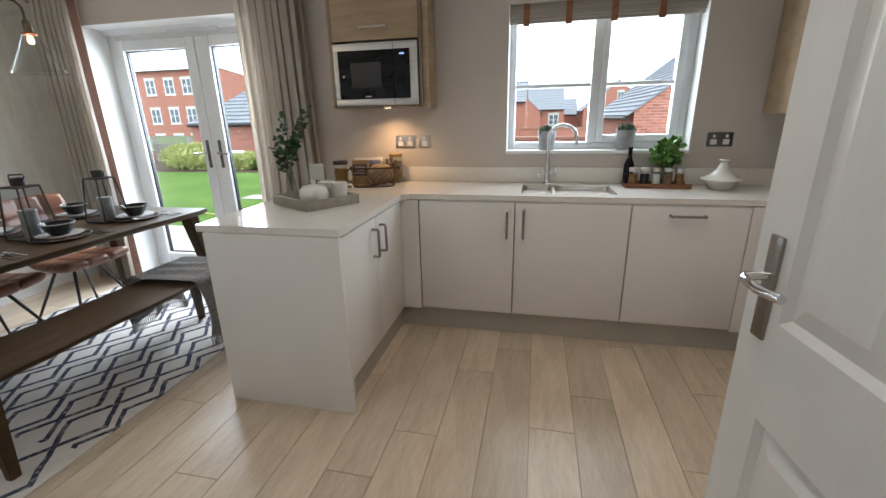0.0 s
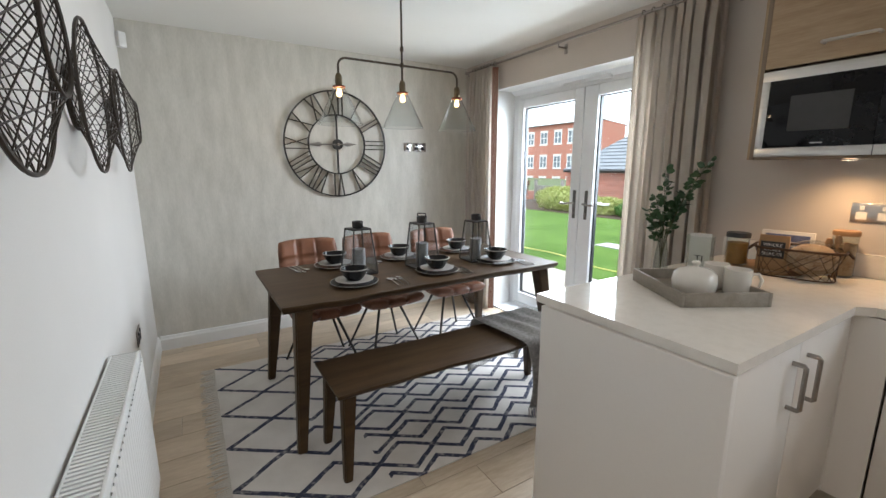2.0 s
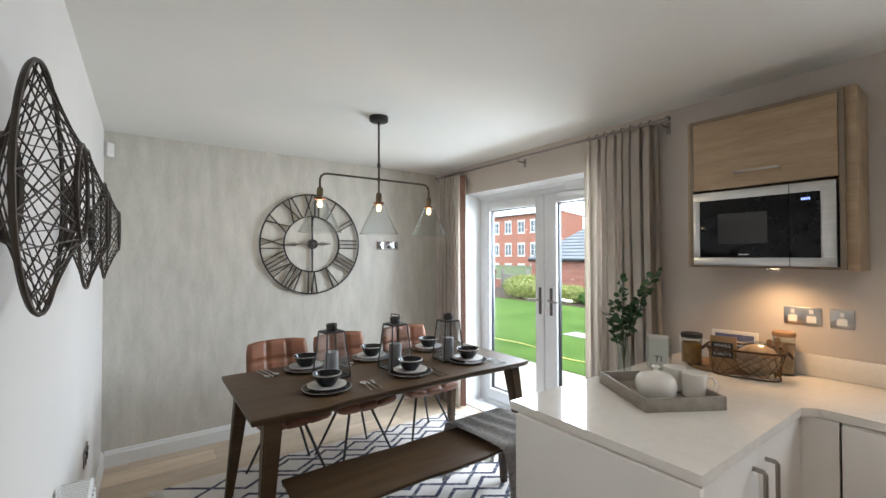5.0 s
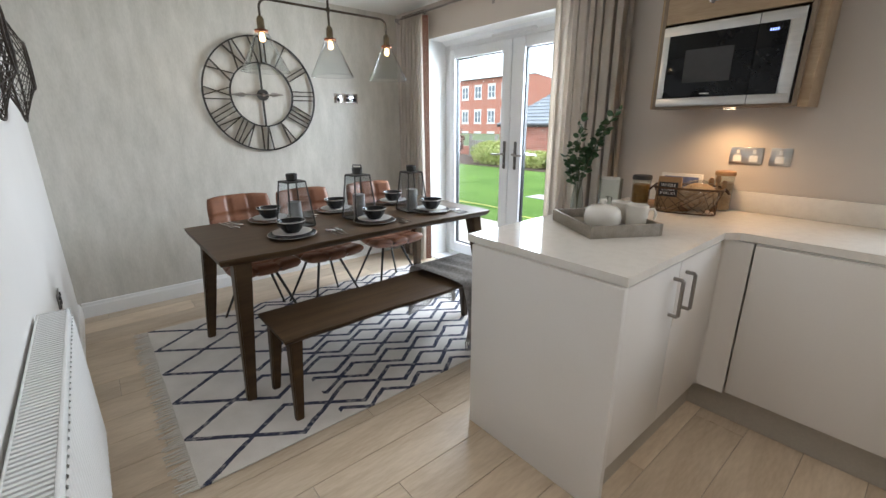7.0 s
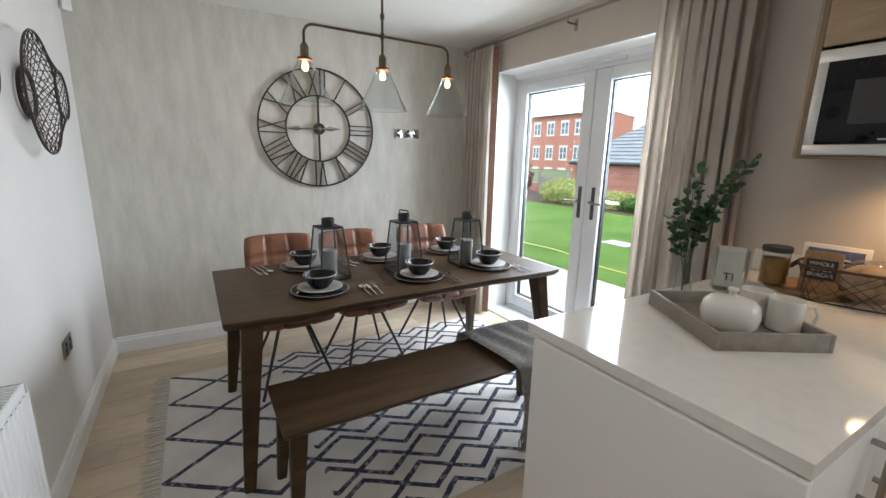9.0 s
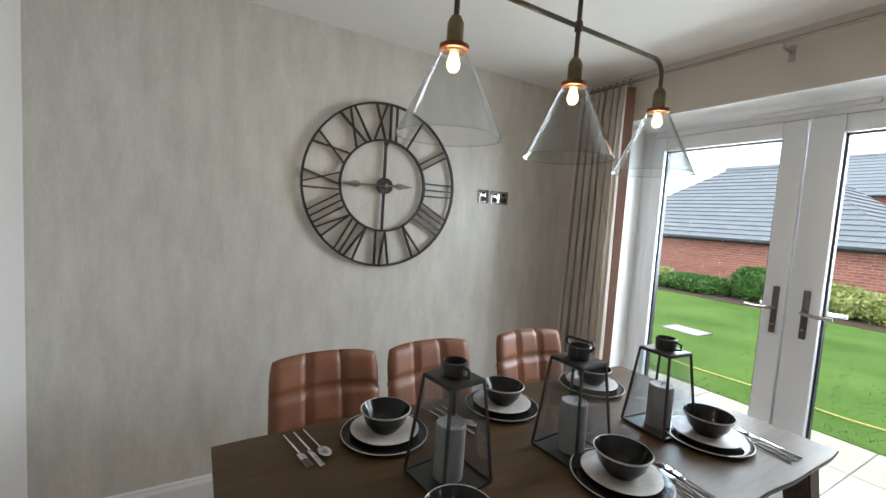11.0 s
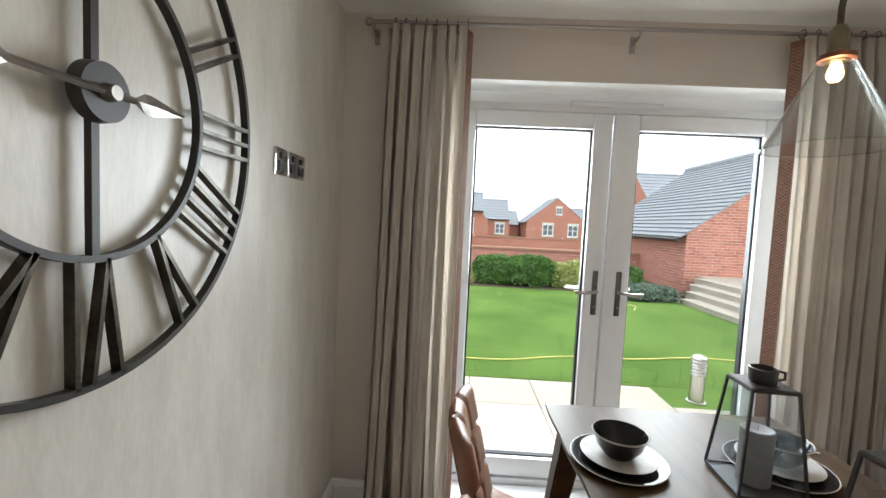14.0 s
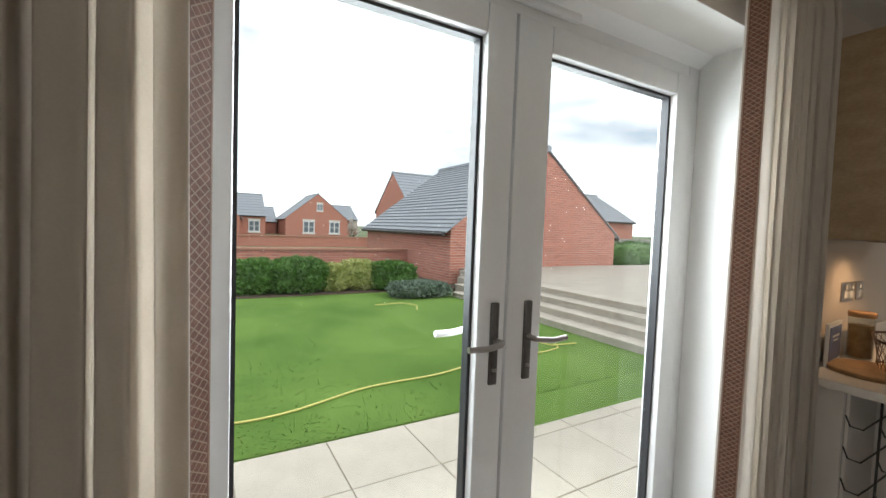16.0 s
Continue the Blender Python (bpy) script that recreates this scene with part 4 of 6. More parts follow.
def spice_tray():
    g = thing("spice_tray", (1.75, 3.91, WT), "reddish wooden tray for spice jars", "tray")
    boxes("base", [(-.19, .19, -.06, .06, 0, .012)], M["warm_wood"], g, bevel=.003)
    boxes("edge", [(-.19, .19, -.066, -.058, 0, .028), (-.19, .19, .058, .066, 0, .028)], M["warm_wood"], g, bevel=.002)
    for k, c in enumerate((M["amber"], M["dark_label"], M["paper"], M["bread"], M["amber"])):
        canister((1.615 + k * .067, 3.905, WT + .0125), .085, .026, c, M["steel"], "small glass spice jar with metal lid", "spice jars")
    b = thing("oil_bottle", (1.60, 3.99, WT), "dark glass oil bottle by the spice tray", "bottle")
    bm = bmesh.new()
    add_lathe(bm, [(0, 0), (.030, 0), (.032, .005), (.032, .13), (.014, .175), (.0125, .225), (.015, .227), (.015, .24), (0, .24)], 22)
    put("bottle", bm, M["black_glass"], b, smooth=True)
    h = thing("basil_plant", (1.80, 3.985, WT), "bright green basil in a glass pot", "plant")
    bm = bmesh.new()
    add_lathe(bm, [(0, 0), (.05, 0), (.062, .10), (.058, .10), (.047, .01), (0, .01)], 24)
    put("pot", bm, M["zinc"], h, smooth=True)
    rnd = random.Random(8)
    bm, sb = bmesh.new(), bmesh.new()
    pl = []
    for k in range(22):
        tip = Vector((rnd.uniform(-.07, .085), rnd.uniform(-.05, .05), rnd.uniform(.16, .29)))
        add_tube(sb, [(tip.x * .3, tip.y * .3, .06), tip], .002, 4)
        for q in range(9):
            o = Vector((rnd.uniform(-1, 1), rnd.uniform(-1, 1), rnd.uniform(-.3, .7)))
            pl.append((tip * rnd.uniform(.75, 1.0) + o * .008, o))
    leaf_cloud(bm, pl, .042, rnd)
    put("leaves", bm, M["basil"], h, kind="stuff")
    put("stem", sb, M["stem"], h)
    t = thing("tagine", (2.10, 3.86, WT), "white ceramic tagine with conical lid", "tagine")
    bm = bmesh.new()
    add_lathe(bm, [(0, 0), (.055, 0), (.06, .006), (.095, .05), (.115, .058), (.115, .064), (.07, .08), (.035, .115), (.020, .15), (.016, .158), (.026, .168), (.024, .176), (0, .178)], 32)
    put("dish", bm, M["white_ceramic"], t, smooth=True)


spice_tray()

# roman blind drawn up in the window
bl = thing("roman_blind", (1.38, 4.11, 1.92), "grey striped roman blind drawn up, with brown leather straps", "blind")
bm = bmesh.new()
for k, (dy, z0, z1) in enumerate(((0, .0, .05), (-.012, .018, .07), (-.022, .036, .09), (-.030, .05, .11))):
    add_box(bm, -.575, .575, dy - .008, dy + .004, z0, z1, .004)
put("fabric_fold", bm, M["blind"], bl, smooth=True)
for x in (-.47, -.21, .06, .33):
    boxes("strap", [(x - .02, x + .02, -.045, -.038, -.02, .11)], M["warm_wood"], bl, bevel=.002)


# ---- open hall door ----
def hall_door():
    g = thing("door_2", (1.552, 1.215, .008), "white panelled hall door standing open, chrome lever", "door", turn=95.8)
    g["kind"] = "structure"
    W, T, H = .765, .038, 2.0
    st = .105
    rails = [(0, .22), (.75, .96), (H - .11, H)]
    items = [(0, st, -T / 2, T / 2, 0, H), (W - st, W, -T / 2, T / 2, 0, H), (W / 2 - .045, W / 2 + .045, -T / 2, T / 2, .22, H - .11)] 
    items += [(st, W / 2 - .045, -T / 2, T / 2, a, b) for a, b in rails] + [(W / 2 + .045, W - st, -T / 2, T / 2, a, b) for a, b in rails]
    bm = bmesh.new()
    for it in items:
        add_box(bm, *it)
    put("leaf_frame", bm, M["door"], g)
    for a, b in ((.22, .75), (.96, H - .11)):
        for x0, x1 in ((st, W / 2 - .045), (W / 2 + .045, W - st)):
            bm = bmesh.new()
            for s in (-1, 1):
                o = [(x0, a), (x1, a), (x1, b), (x0, b)]
                i1 = [(x0 + .014, a + .014), (x1 - .014, a + .014), (x1 - .014, b - .014), (x0 + .014, b - .014)]
                O = [bm.verts.new((x, s * T / 2 * .98, z)) for x, z in o]
                I = [bm.verts.new((x, s * .006, z)) for x, z in i1]
                for q in range(4):
                    bm.faces.new((O[q], O[(q + 1) % 4], I[(q + 1) % 4], I[q]))
                e = .052
                J = [bm.verts.new((x, s * .0165, z)) for x, z in ((x0 + e, a + e), (x1 - e, a + e), (x1 - e, b - e), (x0 + e, b - e))]
                for q in range(4):
                    bm.faces.new((I[q], I[(q + 1) % 4], J[(q + 1) % 4], J[q]))
                bm.faces.new(J)
            put("panel", bm, M["door"], g)
    for s in (-1, 1):
        hd = boxes("handle_plate", [(W - .078, W - .042, s * T / 2 - .0035 + s * .0035, s * T / 2 + .0035 + s * .0035, .91, 1.12)], M["handle"], g, bevel=.002)
        bm = bmesh.new()
        x, y = W - .06, s * (T / 2 + .007)
        add_tube(bm, [(x, y, 1.04), (x, y + s * .042, 1.04), (x - .012, y + s * .05, 1.04), (x - .06, y + s * .052, 1.036), (x - .115, y + s * .046, 1.04)], .009, 10)
        put("lever", bm, M["chrome"], hd, smooth=True)


hall_door()


# ---- dining ----
def splayed_table(name, at, x0, x1, y0, y1, z, thick, foot_out, legw, footw, lbl, cat):
    g = thing(name, at, lbl, cat)
    bm = bmesh.new()
    ring, n = [], 36
    wave = .007 if x1 - x0 > .6 else .006
    seed = x0 * 3.1

    def side(x, sgn, inn, f):
        w = wave * (math.sin(f * 7 + seed + sgn) + .6 * math.sin(f * 17 + seed * 2) + .3 * math.sin(f * 41))
        if sgn > 0 and x1 - x0 > .6:
            w += .018 * math.exp(-((f - .17) / .05) ** 2) - .022 * f * f
        return x + sgn * (w - inn)
    for inn, zz in ((.002, z), (0, z - .004), (.004, z - thick * .45), (.022, z - thick + .004), (.027, z - thick)):
        loop = [(side(x1, 1, inn, k / n), y0 + inn * .4 + (y1 - y0 - inn * .8) * k / n, zz) for k in range(n + 1)]
        loop += [(side(x0, -1, inn, k / n), y0 + inn * .4 + (y1 - y0 - inn * .8) * k / n, zz) for k in range(n, -1, -1)]
        ring.append([bm.verts.new(p) for p in loop])
    m = len(ring[0])
    for A, B in zip(ring, ring[1:]):
        for i in range(m):
            bm.faces.new((A[i], A[(i + 1) % m], B[(i + 1) % m], B[i]))
    for A in (ring[0], ring[-1]):
        for k in range(n):
            bm.faces.new((A[k], A[k + 1], A[m - 2 - k], A[m - 1 - k]))
    put("top", bm, M["dark_wood"], g, smooth=True)
    for sx in (0, 1):
        for sy in (0, 1):
            bm = bmesh.new()
            tx, ty = (x0 + .085 if sx == 0 else x1 - .085), (y0 + .11 if sy == 0 else y1 - .11)
            fx, fy = (x0 - foot_out + .025 if sx == 0 else x1 + foot_out - .025), (y0 + .045 if sy == 0 else y1 - .045)
            if legw < .07:
                tx, ty = (x0 + .06 if sx == 0 else x1 - .06), (y0 + .06 if sy == 0 else y1 - .06)
                fx, fy = (x0 + .045 if sx == 0 else x1 - .02), (y0 + .03 if sy == 0 else y1 - .03)
            add_leg(bm, (tx, ty, z - thick + .002), (fx, fy, 0), legw, footw)
            put("leg", bm, M["dark_wood"], g, smooth=True)
    return g


RUGZ = .008
splayed_table("dining_table", (0, 0, RUGZ), -2.160, -1.298, 1.80, 3.605, .752, .04, 0.03, .085, .045, "dark-stained wooden dining table laid for six", "dining table")
splayed_table("bench", (0, 0, RUGZ), -1.350, -.965, 1.945, 3.38, .425, .034, 0, .062, .038, "dark-stained wooden bench beside the table", "bench")
TT = .76


def dining_chair(at, turn):
    """Faces +x. A buttoned leather shell on four thin splayed legs."""
    g = thing("dining_chair", at, "tan quilted leather dining chair with thin black metal legs", "chair", "chairs at the table", turn)

    def pad(nu, nv, fn, thick, name):
        bm = bmesh.new()
        grid = []
        for side in (1, -1):
            rows = []
            for i in range(nu + 1):
                row = []
                for j in range(nv + 1):
                    u, v = i / nu, j / nv
                    p, nrm = fn(u, v)
                    e = min(u, 1 - u, v, 1 - v)
                    edge = min(1, e / .07) ** .5
                    seam = min(abs((u * 3) % 1 - .0), abs((u * 3) % 1 - 1)) if 0 else min(min(abs(u - q) for q in (1 / 3, 2 / 3)), min(abs(v - q) for q in (1 / 3, 2 / 3)))
                    groove = (1 - min(1, seam / .05)) ** 2
                    h = thick * (.25 + .75 * edge) - .021 * groove * (1 if side > 0 else .35)
                    row.append(bm.verts.new(p + nrm * h * side))
                rows.append(row)
            grid.append(rows)
        for rows in grid:
            for i in range(nu):
                for j in range(nv):
                    bm.faces.new((rows[i][j], rows[i + 1][j], rows[i + 1][j + 1], rows[i][j + 1]))
        A, B = grid
        rim = [(i, 0) for i in range(nu)] + [(nu, j) for j in range(nv)] + [(i, nv) for i in range(nu, 0, -1)] + [(0, j) for j in range(nv, 0, -1)]
        for k in range(len(rim)):
            (a, b), (c, d) = rim[k], rim[(k + 1) % len(rim)]
            bm.faces.new((A[a][b], A[c][d], B[c][d], B[a][b]))
        put(name, bm, M["leather"], g, smooth="all")

    def seat_fn(u, v):
        x, y = -.20 + .44 * u, (v - .5) * (.47 - .05 * (1 - u))
        z = .44 + .018 * (abs(v - .5) * 2) ** 2 - .02 * math.sin(u * math.pi) + (.03 * max(0, .25 - u) * 4)
        y *= 1 - .10 * max(0, (u - .72) / .28) ** 2.2
        return Vector((x, y, z)), Vector((0, 0, 1))

    def back_fn(u, v):
        z = .46 + .415 * u
        x = -.215 - .10 * u + .035 * (abs(v - .5) * 2) ** 2
        y = (v - .5) * (.44 - .02 * u)
        y *= 1 - .05 * max(0, (u - .8) / .2) ** 2
        z -= .012 * (abs(v - .5) * 2) ** 4 * u
        return Vector((x, y, z)), Vector((.97, 0, .24))
    pad(24, 24, seat_fn, .034, "seat")
    pad(24, 24, back_fn, .026, "backrest")
    for sx, sy in ((1, 1), (1, -1), (-1, 1), (-1, -1)):
        bm = bmesh.new()
        add_tube(bm, [(sx * .07, sy * .07, .415), (sx * .225 + .01, sy * .215, 0)], .0105, 8, r_end=.008)
        put("leg", bm, M["black_metal"], g, smooth=True)
    bm = bmesh.new()
    add_box(bm, -.12, .12, -.12, .12, .405, .418)
    put("seat_plate", bm, M["black_metal"], g)
    return g


c0 = dining_chair((-2.185, 2.205, RUGZ), 0)
copy_thing(c0, pose(-2.185, 2.685, RUGZ, 0, 0, 3))
copy_thing(c0, pose(-2.185, 3.255, RUGZ, 0, 0, -2))


def place_setting(x, y, first=None):
    pl = thing("dinner_plate", (x, y, TT), "dark rimmed stoneware dinner plate on the table", "plate", "dinner plates")
    bm = bmesh.new()
    add_lathe(bm, [(0, 0), (.09, 0), (.132, .012), (.134, .015), (.13, .016), (.09, .006), (0, .005)], 36)
    put("dish", bm, M["black_glaze"], pl, smooth=True)
    bm = bmesh.new()
    add_lathe(bm, [(.1315, .0156), (.1338, .0163), (.1350, .0150), (.1338, .0135)], 36)
    put("rim", bm, M["stone"], pl, smooth=True)
    sp = thing("side_plate", (x, y, TT + .0165), "pale grey stoneware side plate on a dinner plate", "plate", "side plates")
    bm = bmesh.new()
    add_lathe(bm, [(0, 0), (.07, 0), (.104, .009), (.106, .012), (.102, .013), (.07, .006), (0, .005)], 36)
    put("dish", bm, M["stone"], sp, smooth=True)
    bo = thing("bowl", (x, y, TT + .022), "black glazed bowl with grey rim on the plates", "bowl", "bowls")
    bm = bmesh.new()
    add_lathe(bm, [(0, 0), (.038, 0), (.042, .004), (.062, .03), (.074, .063), (.077, .066), (.074, .068), (.070, .062), (.055, .028), (.03, .010), (0, .009)], 36)
    put("dish", bm, M["black_glaze"], bo, smooth=True)
    bm = bmesh.new()
    add_lathe(bm, [(.0762, .0628), (.0781, .0660), (.0765, .0688), (.0745, .0675)], 36)
    put("rim", bm, M["stone"], bo, smooth=True)
    return pl, sp, bo


def cutlery(x, y, turn):
    for k, (kindn, dx) in enumerate((("fork", -.03), ("knife", 0.0), ("spoon", .03))):
        g = thing(kindn, (x, y, TT + .002), "polished steel %s laid on the table" % kindn, "cutlery", "cutlery", turn)
        bm = bmesh.new()
        add_tube(bm, [(-.10, dx, .002), (-.02, dx, .003), (.02, dx, .004)], .0035, 6, r_end=.0025)
        if kindn == "spoon":
            add_lathe(bm, [(0, -.002), (.016, .001), (.018, .004), (.014, .003), (0, .0005)], 14, (.048, dx, .002), 1.6, 1)
        elif kindn == "fork":
            add_box(bm, .018, .05, dx - .010, dx + .010, .001, .0045, .001)
            for q in (-.0085, -.003, .003, .0085):
                add_box(bm, .05, .092, dx + q - .0014, dx + q + .0014, .001, .004)
        else:
            add_box(bm, .015, .105, dx - .008, dx + .007, .0005, .003, .001)
        put("metal", bm, M["chrome"], g, smooth=True)


first = place_setting(-1.535, 2.235)
for x, y in ((-1.535, 2.77), (-1.555, 3.25), (-2.01, 2.27), (-2.02, 2.74), (-2.02, 3.23)):
    for o in first:
        copy_thing(o, Matrix.Translation((x, y, o.location.z)))
for y in (2.46, 2.91, 3.39):
    cutlery(-1.45, y, 175)
cutlery(-2.03, 2.04, 10)
cutlery(-2.0, 2.52, 8)


def lantern(x, y, h, turn, loop):
    g = thing("lantern", (x, y, TT), "black metal and glass tapered lantern with candle", "lantern", "lanterns on the table", turn)
    wb, wt = .082, .056
    B = [Vector((sx * wb, sy * wb, .008)) for sx, sy in ((-1, -1), (1, -1), (1, 1), (-1, 1))]
    T = [Vector((sx * wt, sy * wt, h)) for sx, sy in ((-1, -1), (1, -1), (1, 1), (-1, 1))]
    bm = bmesh.new()
    for i in range(4):
        j = (i + 1) % 4
        add_tube(bm, [B[i], T[i]], .0045, 4)
        add_tube(bm, [B[i], B[j]], .0045, 4)
        add_tube(bm, [T[i], T[j]], .0055, 4)
    add_box(bm, -wb, wb, -wb, wb, 0, .006)
    add_box(bm, -wt, wt, -wt, wt, h, h + .006)
    add_lathe(bm, [(.03, h + .006), (.032, h + .012), (.034, h + .045), (.030, h + .047), (.027, h + .02)], 20)
    put("metal_frame", bm, M["black_metal"], g)
    bm = bmesh.new()
    if loop:
        add_tube(bm, [(-.035, 0, h + .035), (-.05, 0, h + .05), (-.045, 0, h + .062), (.045, 0, h + .066), (.05, 0, h + .052), (.035, 0, h + .035)], .004, 6)
    else:
        add_tube(bm, [(.034, 0, h + .04), (.055, 0, h + .036), (.055, 0, h + .018), (.034, 0, h + .014)], .004, 6)
    put("carrying_ring", bm, M["black_metal"], g, smooth=True)
    for i in range(4):
        j = (i + 1) % 4
        bm = bmesh.new()
        bm.faces.new([bm.verts.new(v) for v in (B[i], B[j], T[j], T[i])])
        pn = put("pane", bm, M["lantern_glass"], g)
        pn.visible_shadow = False
    bm = bmesh.new()
    ch = h * .55
    add_lathe(bm, [(0, .007), (.039, .007), (.04, .01), (.04, ch), (.037, ch + .003), (.01, ch - .004), (0, ch - .004)], 24)
    add_tube(bm, [(0, 0, ch - .006), (.002, 0, ch + .012)], .0012, 5)
    put("candle", bm, M["candle"], g, smooth=True)


lantern(-1.745, 2.34, .275, 8, False)
lantern(-1.70, 2.755, .285, 4, True)
lantern(-1.68, 3.17, .275, -4, False)


def pendant():
    g = thing("pendant_lamp", (-1.70, 2.635, 0), "three-light bronze bar pendant with clear glass cone shades", "pendant lamp")
    bm = bmesh.new()
    add_lathe(bm, [(0, HC), (.06, HC), (.06, HC - .028), (.052, HC - .034), (0, HC - .034)], 28)
    put("ceiling_rose", bm, M["black_metal"], g, smooth=True)
    bm = bmesh.new()
    add_tube(bm, [(0, 0, HC - .03), (0, 0, 1.90)], .0065, 8)
    for z in (2.075, 1.985):
        add_lathe(bm, [(0, z - .014), (.011, z - .012), (.011, z + .012), (0, z + .014)], 12)
    zb = 1.985
    for s in (-1, 1):
        pts = [(0, 0, zb), (0, s * .34, zb)] + [(0, s * (.34 + .045 * math.sin(a)), zb - .045 * (1 - math.cos(a))) for a in [k * math.pi / 10 for k in range(1, 6)]] + [(0, s * .385, 1.89)]
        add_tube(bm, pts, .0065, 8)
    put("arm", bm, M["bronze"], g, smooth=True)
    for dy in (-.385, 0, .385):
        bm = bmesh.new()
        add_lathe(bm, [(0, 1.90), (.012, 1.90), (.019, 1.885), (.019, 1.84), (.023, 1.836), (.023, 1.822), (0, 1.822)], 18, (0, dy, 0))
        put("lamp_holder", bm, M["brass"], g, smooth=True)
        bm = bmesh.new()
        add_lathe(bm, [(.024, 1.838), (.034, 1.836), (.034, 1.826), (.024, 1.824)], 20, (0, dy, 0))
        put("holder_ring", bm, M["copper"], g, smooth=True)
        bm = bmesh.new()
        add_lathe(bm, [(.030, 1.828), (.034, 1.82), (.122, 1.635), (.124, 1.633), (.1215, 1.634), (.033, 1.818), (.0285, 1.826)], 36, (0, dy, 0))
        add_tube(bm, [(.1225 * math.cos(2 * math.pi * k / 40), dy + .1225 * math.sin(2 * math.pi * k / 40), 1.634) for k in range(40)], .0022, 6, True)
        sh = put("shade", bm, M["shade_glass"], g, smooth=True)
        sh.visible_shadow = False
        bm = bmesh.new()
        add_lathe(bm, [(0, 1.778), (.009, 1.780), (.0145, 1.788), (.0155, 1.798), (.012, 1.811), (.009, 1.822), (0, 1.823)], 18, (0, dy, 0))
        bb = put("bulb", bm, M["bulb"], g, smooth=True)
        bb.visible_shadow = False


pendant()


def wall_clock():
    g = thing("wall_clock", (XW + .022, 2.66, 1.60), "large black metal skeleton clock with roman numerals", "clock")
    bm = bmesh.new()

    def ring(r, w, d):
        pr = [(r - w, -d), (r + w, -d), (r + w, d), (r - w, d)]
        vs = [[bm.verts.new((dd, rr * math.cos(a), rr * math.sin(a))) for rr, dd in pr] for a in [2 * math.pi * k / 96 for k in range(96)]]
        for k in range(96):
            A, B = vs[k], vs[(k + 1) % 96]
            for q in range(4):
                bm.faces.new((A[q], A[(q + 1) % 4], B[(q + 1) % 4], B[q]))
    ring(.450, .0055, .009)
    ring(.252, .0055, .009)
    put("hoop", bm, M["black_metal"], g, smooth=True)
    strokes = {1: "I", 2: "II", 3: "III", 4: "IIII", 5: "V", 6: "VI", 7: "VII", 8: "VIII", 9: "IX", 10: "X", 11: "XI", 12: "XII"}
    r0, r1 = .252, .448
    for h, txt in strokes.items():
        bm = bmesh.new()
        a = math.pi / 2 - h * math.pi / 6
        er, et = Vector((0, math.cos(a), math.sin(a))), Vector((0, math.sin(a), -math.cos(a)))
        wid = {"I": .036, "V": .075, "X": .08}
        total = sum(wid[c] for c in txt)
        # numerals read from the hub outwards
        off = -total / 2
        for c in txt:
            m = off + wid[c] / 2
            lines = {"I": [(m, m)], "V": [(m, m - .028), (m, m + .028)], "X": [(m - .032, m + .032), (m + .032, m - .032)]}[c]
            for lo, hi in lines:
                p, q = er * r0 + et * lo, er * r1 + et * hi
                t = (q - p).cross(Vector((1, 0, 0))).normalized() * .0042
                lo4 = [bm.verts.new(v + Vector((dx, 0, 0))) for v in (p - t, p + t, q + t, q - t) for dx in (-.009,)]
                hi4 = [bm.verts.new(v + Vector((.009, 0, 0))) for v in (p - t, p + t, q + t, q - t)]
                bm.faces.new(lo4[::-1]), bm.faces.new(hi4)
                for e in range(4):
                    bm.faces.new((lo4[e], lo4[(e + 1) % 4], hi4[(e + 1) % 4], hi4[e]))
            off += wid[c]
        put("numeral", bm, M["clock_metal"], g)
    bm = bmesh.new()
    add_box(bm, -.008, .004, -.007, .007, -.25, .25)
    put("support_bar", bm, M["black_metal"], g)
    bm = bmesh.new()
    bmesh.ops.create_cone(bm, cap_ends=True, segments=32, radius1=.046, radius2=.044, depth=.022, matrix=Matrix.Translation((.012, 0, 0)) @ Matrix.Rotation(math.pi / 2, 4, "Y"))
    put("hub", bm, M["black_metal"], g, smooth=True)
    for nm, a, L in (("minute_hand", math.pi + .02, .258), ("hour_hand", .03, .165)):
        bm = bmesh.new()
        d, n2 = Vector((0, math.cos(a), math.sin(a))), Vector((0, -math.sin(a), math.cos(a)))
        prof = [(0, .0055), (L - .115, .0055), (L - .095, .017), (L - .08, .018), (L, .002)]
        up = [bm.verts.new(d * x + n2 * w + Vector((.027, 0, 0))) for x, w in prof]
        md = [bm.verts.new(d * x + Vector((.033, 0, 0))) for x, w in prof]
        dn = [bm.verts.new(d * x - n2 * w + Vector((.027, 0, 0))) for x, w in prof]
        for A, B in ((up, md), (md, dn), (dn, up)):
            for i in range(len(prof) - 1):
                bm.faces.new((A[i], A[i + 1], B[i + 1], B[i]))
        put(nm, bm, M["handle"], g)
    bm = bmesh.new()
    bmesh.ops.create_cone(bm, cap_ends=True, segments=20, radius1=.014, radius2=.011, depth=.016, matrix=Matrix.Translation((.031, 0, 0)) @ Matrix.Rotation(math.pi / 2, 4, "Y"))
    put("hand_boss", bm, M["handle"], g, smooth=True)
    boxes("hanging_lug", [(-.006, .012, -.012, .012, .225, .252)], M["black_metal"], g, bevel=.002)


wall_clock()


